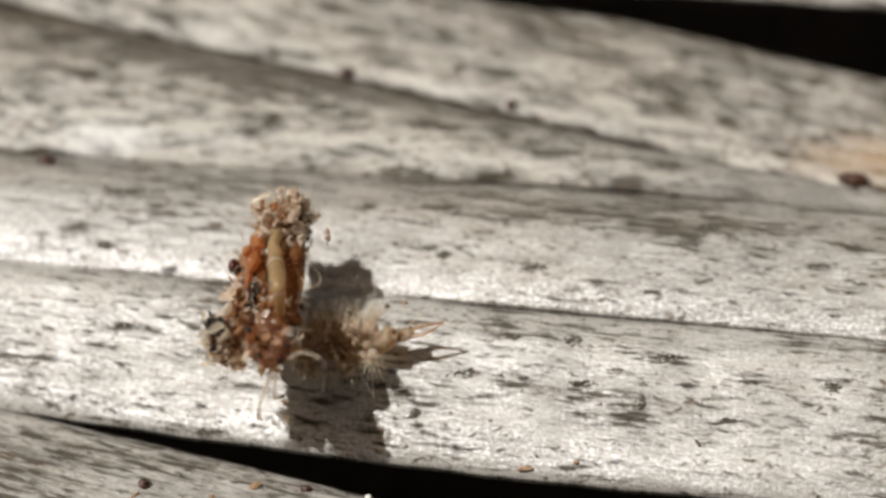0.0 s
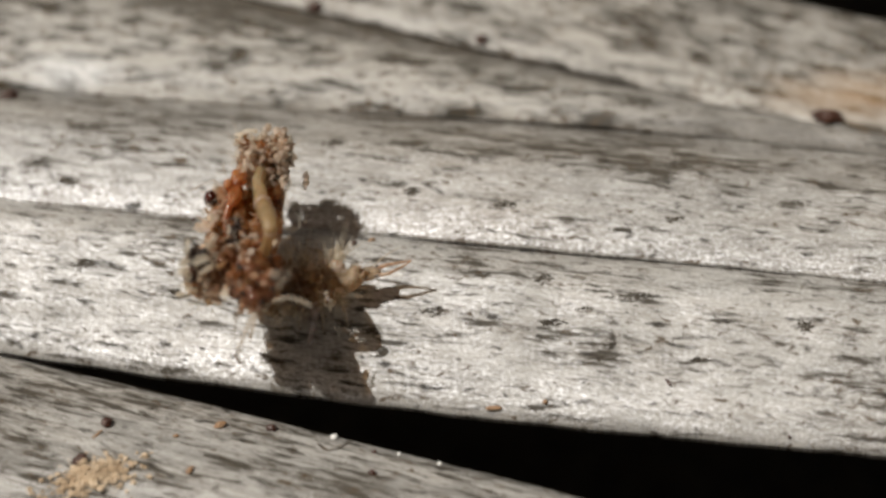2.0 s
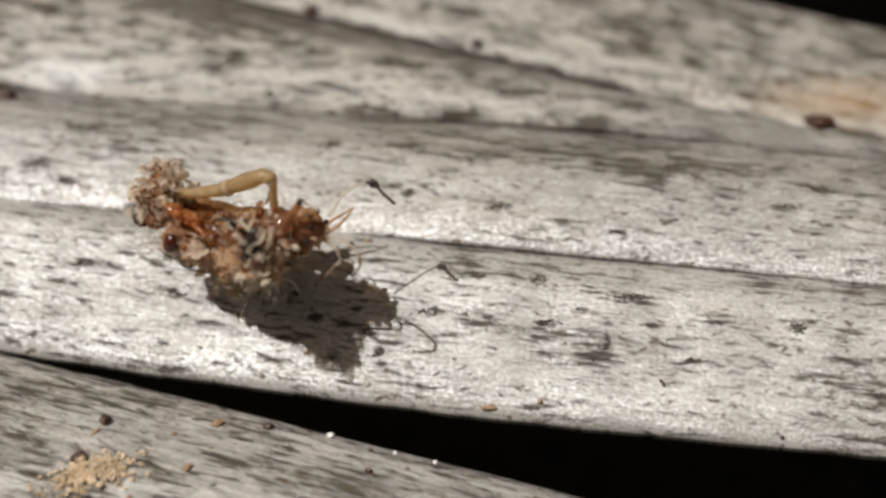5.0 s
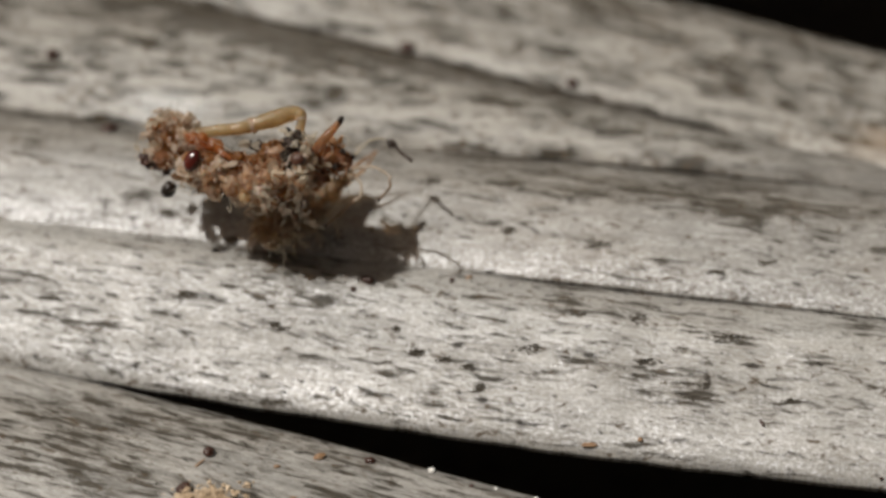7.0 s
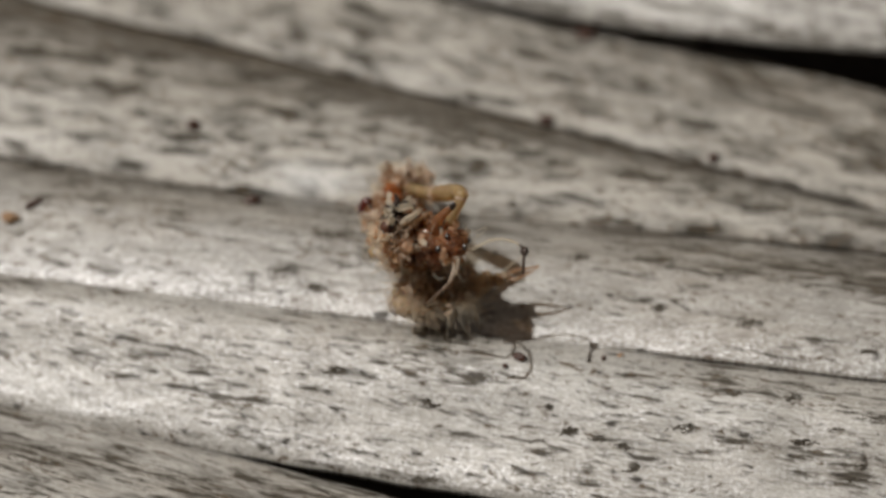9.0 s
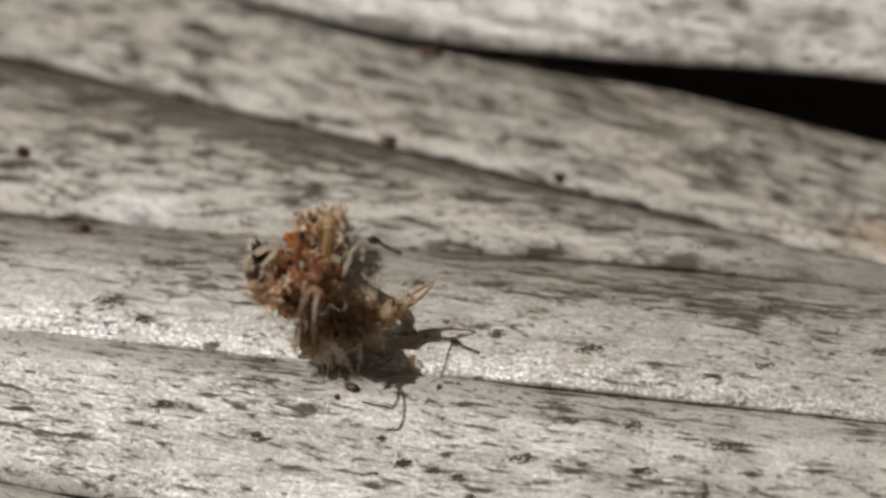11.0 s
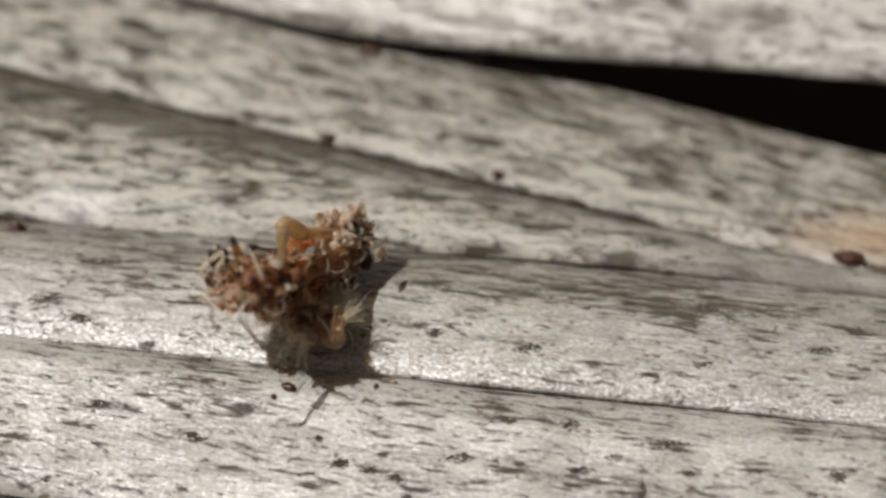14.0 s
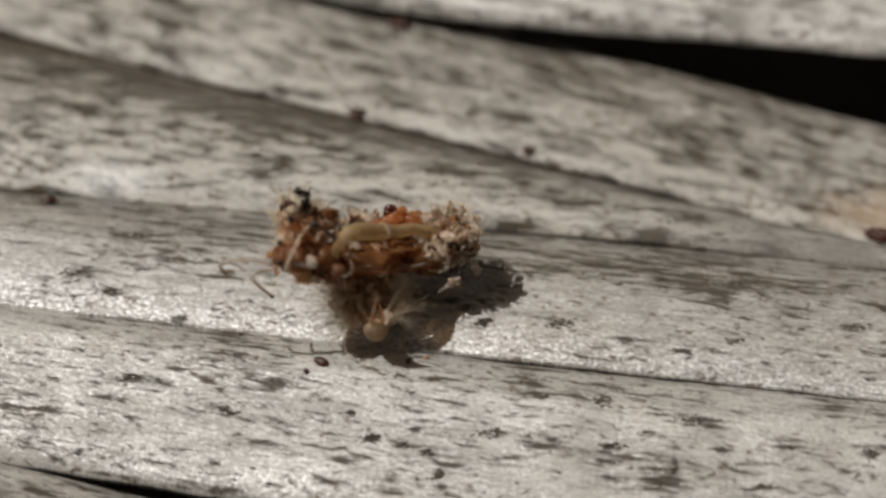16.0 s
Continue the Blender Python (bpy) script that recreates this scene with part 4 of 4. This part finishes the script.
LITTER = [
    ('seed', -2.72, -2.06, 0.42, 0.24, -20),
    ('seed', -3.11, -2.33, 0.16, 0.14, 0),
    ('seed', -0.45, -1.93, 0.18, 0.13, 60),
    ('crumb', 0.01, -1.75, 0.20, 0.10, 20),
    ('seed', -4.88, -0.95, 0.12, 0.12, 0),
    ('seed', 7.81, -5.94, 0.26, 0.10, -60),
    ('crumb', 4.62, -6.32, 0.14, 0.12, 0),
    ('crumb', 3.30, -6.40, 0.40, 0.12, 0),
    ('seed', 0.2, -7.6, 0.14, 0.10, 0),
    ('seed', 10.88, -7.35, 0.12, 0.10, 0),
    ('lump', -2.04, 7.62, 0.44, 0.28, 0),
    ('lump', 2.84, 6.3, 0.32, 0.30, 0),
    ('lump', -0.93, 11.03, 0.60, 0.35, 0),
    ('lump', -10.48, 3.53, 0.50, 0.30, 20),
    ('lump', 12.68, 3.6, 0.8, 0.42, -15),
    ('lump', -6.7, -7.08, 0.30, 0.30, 0),
    ('crumb', -3.82, -6.87, 0.30, 0.20, 30),
    ('lump', -2.50, -6.89, 0.28, 0.20, 0),
    ('white', -0.86, -7.1, 0.2, 0.18, 0),
    ('lump', -7.21, -8.45, 0.40, 0.30, 40),
    ('crumb', -6.93, -7.53, 0.50, 0.06, 50),
    ('lump', 0.22, -8.48, 0.20, 0.18, 0),
    ('crumb', -4.39, -8.69, 0.25, 0.15, 60),
    ('white', 1.9, -7.95, 0.14, 0.12, 0),
    ('white', 0.85, -7.64, 0.12, 0.1, 0),
    ('crumb', -4.9, -7.4, 0.16, 0.1, 20),
    ('lump', -4.6, -9.9, 0.5, 0.26, 10),
    ('crumb', -5.8, -9.7, 0.2, 0.14, 60),
    ('seed', -4.0, -10.0, 0.16, 0.12, 0),
    ('seed', -16.6, 2.9, 0.6, 0.2, 35),
    ('crumb', -17.2, 2.4, 0.5, 0.3, 0),
    ('lump', -12.4, 6.2, 0.34, 0.34, 0),
]
LOOKS = {
    "seed": ("seed", SEED, "tiny dark brown seed lying on dry leaf", "seed", 0.12),
    "crumb": ("brown_crumb", RUST, "tiny rusty brown crumb on dry leaf", "crumb", 0.5),
    "lump": ("reddish_lump", SEED, "small dark reddish lump stuck to dry leaf", "debris lump", 0.45),
    "white": ("white_grain", GRAIN, "tiny white grain on dry leaf edge", "grain", 0.2),
}
for n, (kind, x, y, length, width, angle) in enumerate(LITTER):
    name, material, label, category, rough = LOOKS[kind]
    bm = bmesh.new()
    blob(bm, (0, 0, width * 0.25), (length / 2, width / 2, width * 0.4), rough, 1.5, n * 2.3, 3)
    ob = lay(part(name, bm, material), x, y)
    ob.rotation_euler = (0, 0, radians(angle))
    tagged(ob, label, category, name.replace("_", " ") + "s")


def crumb_heap(x, y, seed):
    """A loose heap of tan crumbs on the front segment."""
    rng = random.Random(seed)
    bm = bmesh.new()
    for _ in range(380):
        dx, dy = rng.gauss(0, 0.52), rng.gauss(0, 0.27)
        z = leaf_height(x + dx, y + dy + dx * 0.35) - leaf_height(x, y)
        r = rng.uniform(0.025, 0.085)
        blob(bm, (dx, dy + dx * 0.35, z + r * 0.4 + max(0, 0.16 - 0.2 * abs(dx))), (r, r * rng.uniform(0.5, 1), r * rng.uniform(0.5, 0.9)), 0.7, 1.7, rng.random() * 50, 2)
    hairs(bm, rng, (0, 0, 0.15), (0.8, 0.4, 0.2), 40, 0.3, 0.010, 0.8)
    return tagged(lay(part("crumb_heap", bm, FRASS, smooth=False), x, y), "loose heap of tan crumbs and frass on dry leaf", "crumb heap", kind="stuff")


crumb_heap(-6.85, -8.95, 4)


# seconds; the larva's place and heading, how far it lifts its head, then the place and turns of the pack it carries, millimetres and degrees
POSES = [
    (0, (-2.27, -3.59, -0.77, -86), -14, (-2.95, -3.31, 1.31, 9.5, 2.9, -91.3)),
    (1.5, (-2.23, -3.63, -0.77, -86), -14, (-2.83, -3.44, 1.36, -2.8, 1.8, -92.6)),
    (3, (-2.42, -3.59, -0.77, -86), -14, (-2.95, -3.28, 1.28, -2.6, 3.7, -92.0)),
    (3.2, (-2.13, -3.64, -0.77, -86), -14, (-2.87, -3.08, 1.53, 2.2, -2.1, -92.0)),
    (5.3, (-3.48, -2.80, -0.50, -60), -1, (-3.34, -2.81, 1.09, -15.7, -6.3, -15.6)),
    (5.5, (-3.26, -1.61, -0.20, -55), 0, (-3.39, -1.79, 1.55, -46.4, -10.9, -13.4)),
    (6, (-3.70, -1.76, -0.20, -60), -1, (-3.66, -1.74, 1.23, -22.2, -2.9, -4.7)),
    (6.5, (-4.37, -1.42, -0.20, -60), -2, (-4.12, -1.36, 1.40, -23.3, 2.6, 7.5)),
    (7, (-5.44, -0.66, -0.20, -60), -3, (-6.06, -1.12, 2.22, -46.1, -1.3, -18.3)),
    (7.5, (-5.78, -0.68, -0.20, -66), -4, (-6.63, -0.62, 1.82, -34.9, 12.2, -25.1)),
    (8, (-6.04, -0.35, -0.20, -76), -5, (-6.70, -0.36, 1.59, -35.9, 5.4, -33.7)),
    (8.2, (-6.10, -0.26, -0.20, -80), -6, (-6.58, 0.36, 0.95, -35.8, -6.8, -45.1)),
    (10.3, (-4.14, -0.59, -0.20, -90), -10, (-4.31, 0.17, 1.45, -9.3, -28.8, -87.4)),
    (10.5, (-3.97, -0.32, -0.20, -90), 0, (-4.17, 0.07, 1.46, -6.3, -29.2, -88.2)),
    (11, (-3.65, -0.64, -0.20, -80), 8, (-3.66, -0.28, 1.27, 2.6, -30.4, -90.6)),
    (11.5, (-3.28, -0.74, -0.20, -76), 25, (-3.06, -0.38, 1.26, 12.8, -30.4, -93.3)),
    (12, (-2.84, -0.91, -0.20, -74), 15, (-2.54, -0.16, 1.23, 23.2, -20.4, -101.3)),
    (12.5, (-2.52, -0.27, -0.20, -95), 20, (-2.16, -0.49, 1.40, 30.3, -21.6, -114.7)),
    (13.5, (-2.34, 0.13, -0.20, -135), 50, (-2.19, -0.53, 1.36, 26.9, -16.7, -115.2)),
    (14, (-2.59, 0.37, -0.20, -146), 55, (-2.18, -0.54, 1.43, 29.4, -23.2, -121.1)),
    (14.5, (-2.49, 0.21, -0.20, -152), 55, (-2.22, -0.64, 1.90, 29.2, -29.4, -128.7)),
    (15, (-2.14, 0.23, -0.20, -163), 55, (-1.99, -0.58, 1.89, 4.7, -16.4, -142.8)),
    (15.5, (-1.81, 0.23, -0.20, -166), 55, (-1.86, -0.31, 1.53, -0.2, -10.0, -155.1)),
    (16, (-1.70, 0.10, -0.20, -167), 55, (-1.76, -0.30, 1.43, -0.6, -9.5, -160.2)),
]


# the feeler folds back over the husk
FEELER = [(0, 0), (10.5, 0), (10.8, 50), (11.1, 105), (11.4, 160), (16.0, 160)]


def motions():
    stands = [(t, pose(x * MM, y * MM, z * MM, 0, 0, yaw)) for t, (x, y, z, yaw), _, _ in POSES]
    walk(larva, stands)
    walk(pack, [(t, m.inverted() @ pose(x * MM, y * MM, z * MM, rx, ry, rz)) for (t, m), (_, _, _, (x, y, z, rx, ry, rz)) in zip(stands, POSES)])
    neck = Matrix.Translation(Vector((0, 2.05, 1.5)) * MM)
    walk(larva_head, [(t, neck @ Matrix.Rotation(radians(lift), 4, "X") @ neck.inverted()) for t, _, lift, _ in POSES])
    hinge = Matrix.Translation(Vector((2.5, 0.75, 1.9)) * MM)
    walk(feeler, [(t, hinge @ Matrix.Rotation(radians(a), 4, "Z") @ hinge.inverted()) for t, a in FEELER])
    for k, leg in enumerate(larva_legs):
        walk(leg, [(t, pose(0, 0, 0, 0, 0, 3 * math.sin(2.1 * t + 1.9 * k))) for t in [0.4 * n for n in range(41)]])


motions()
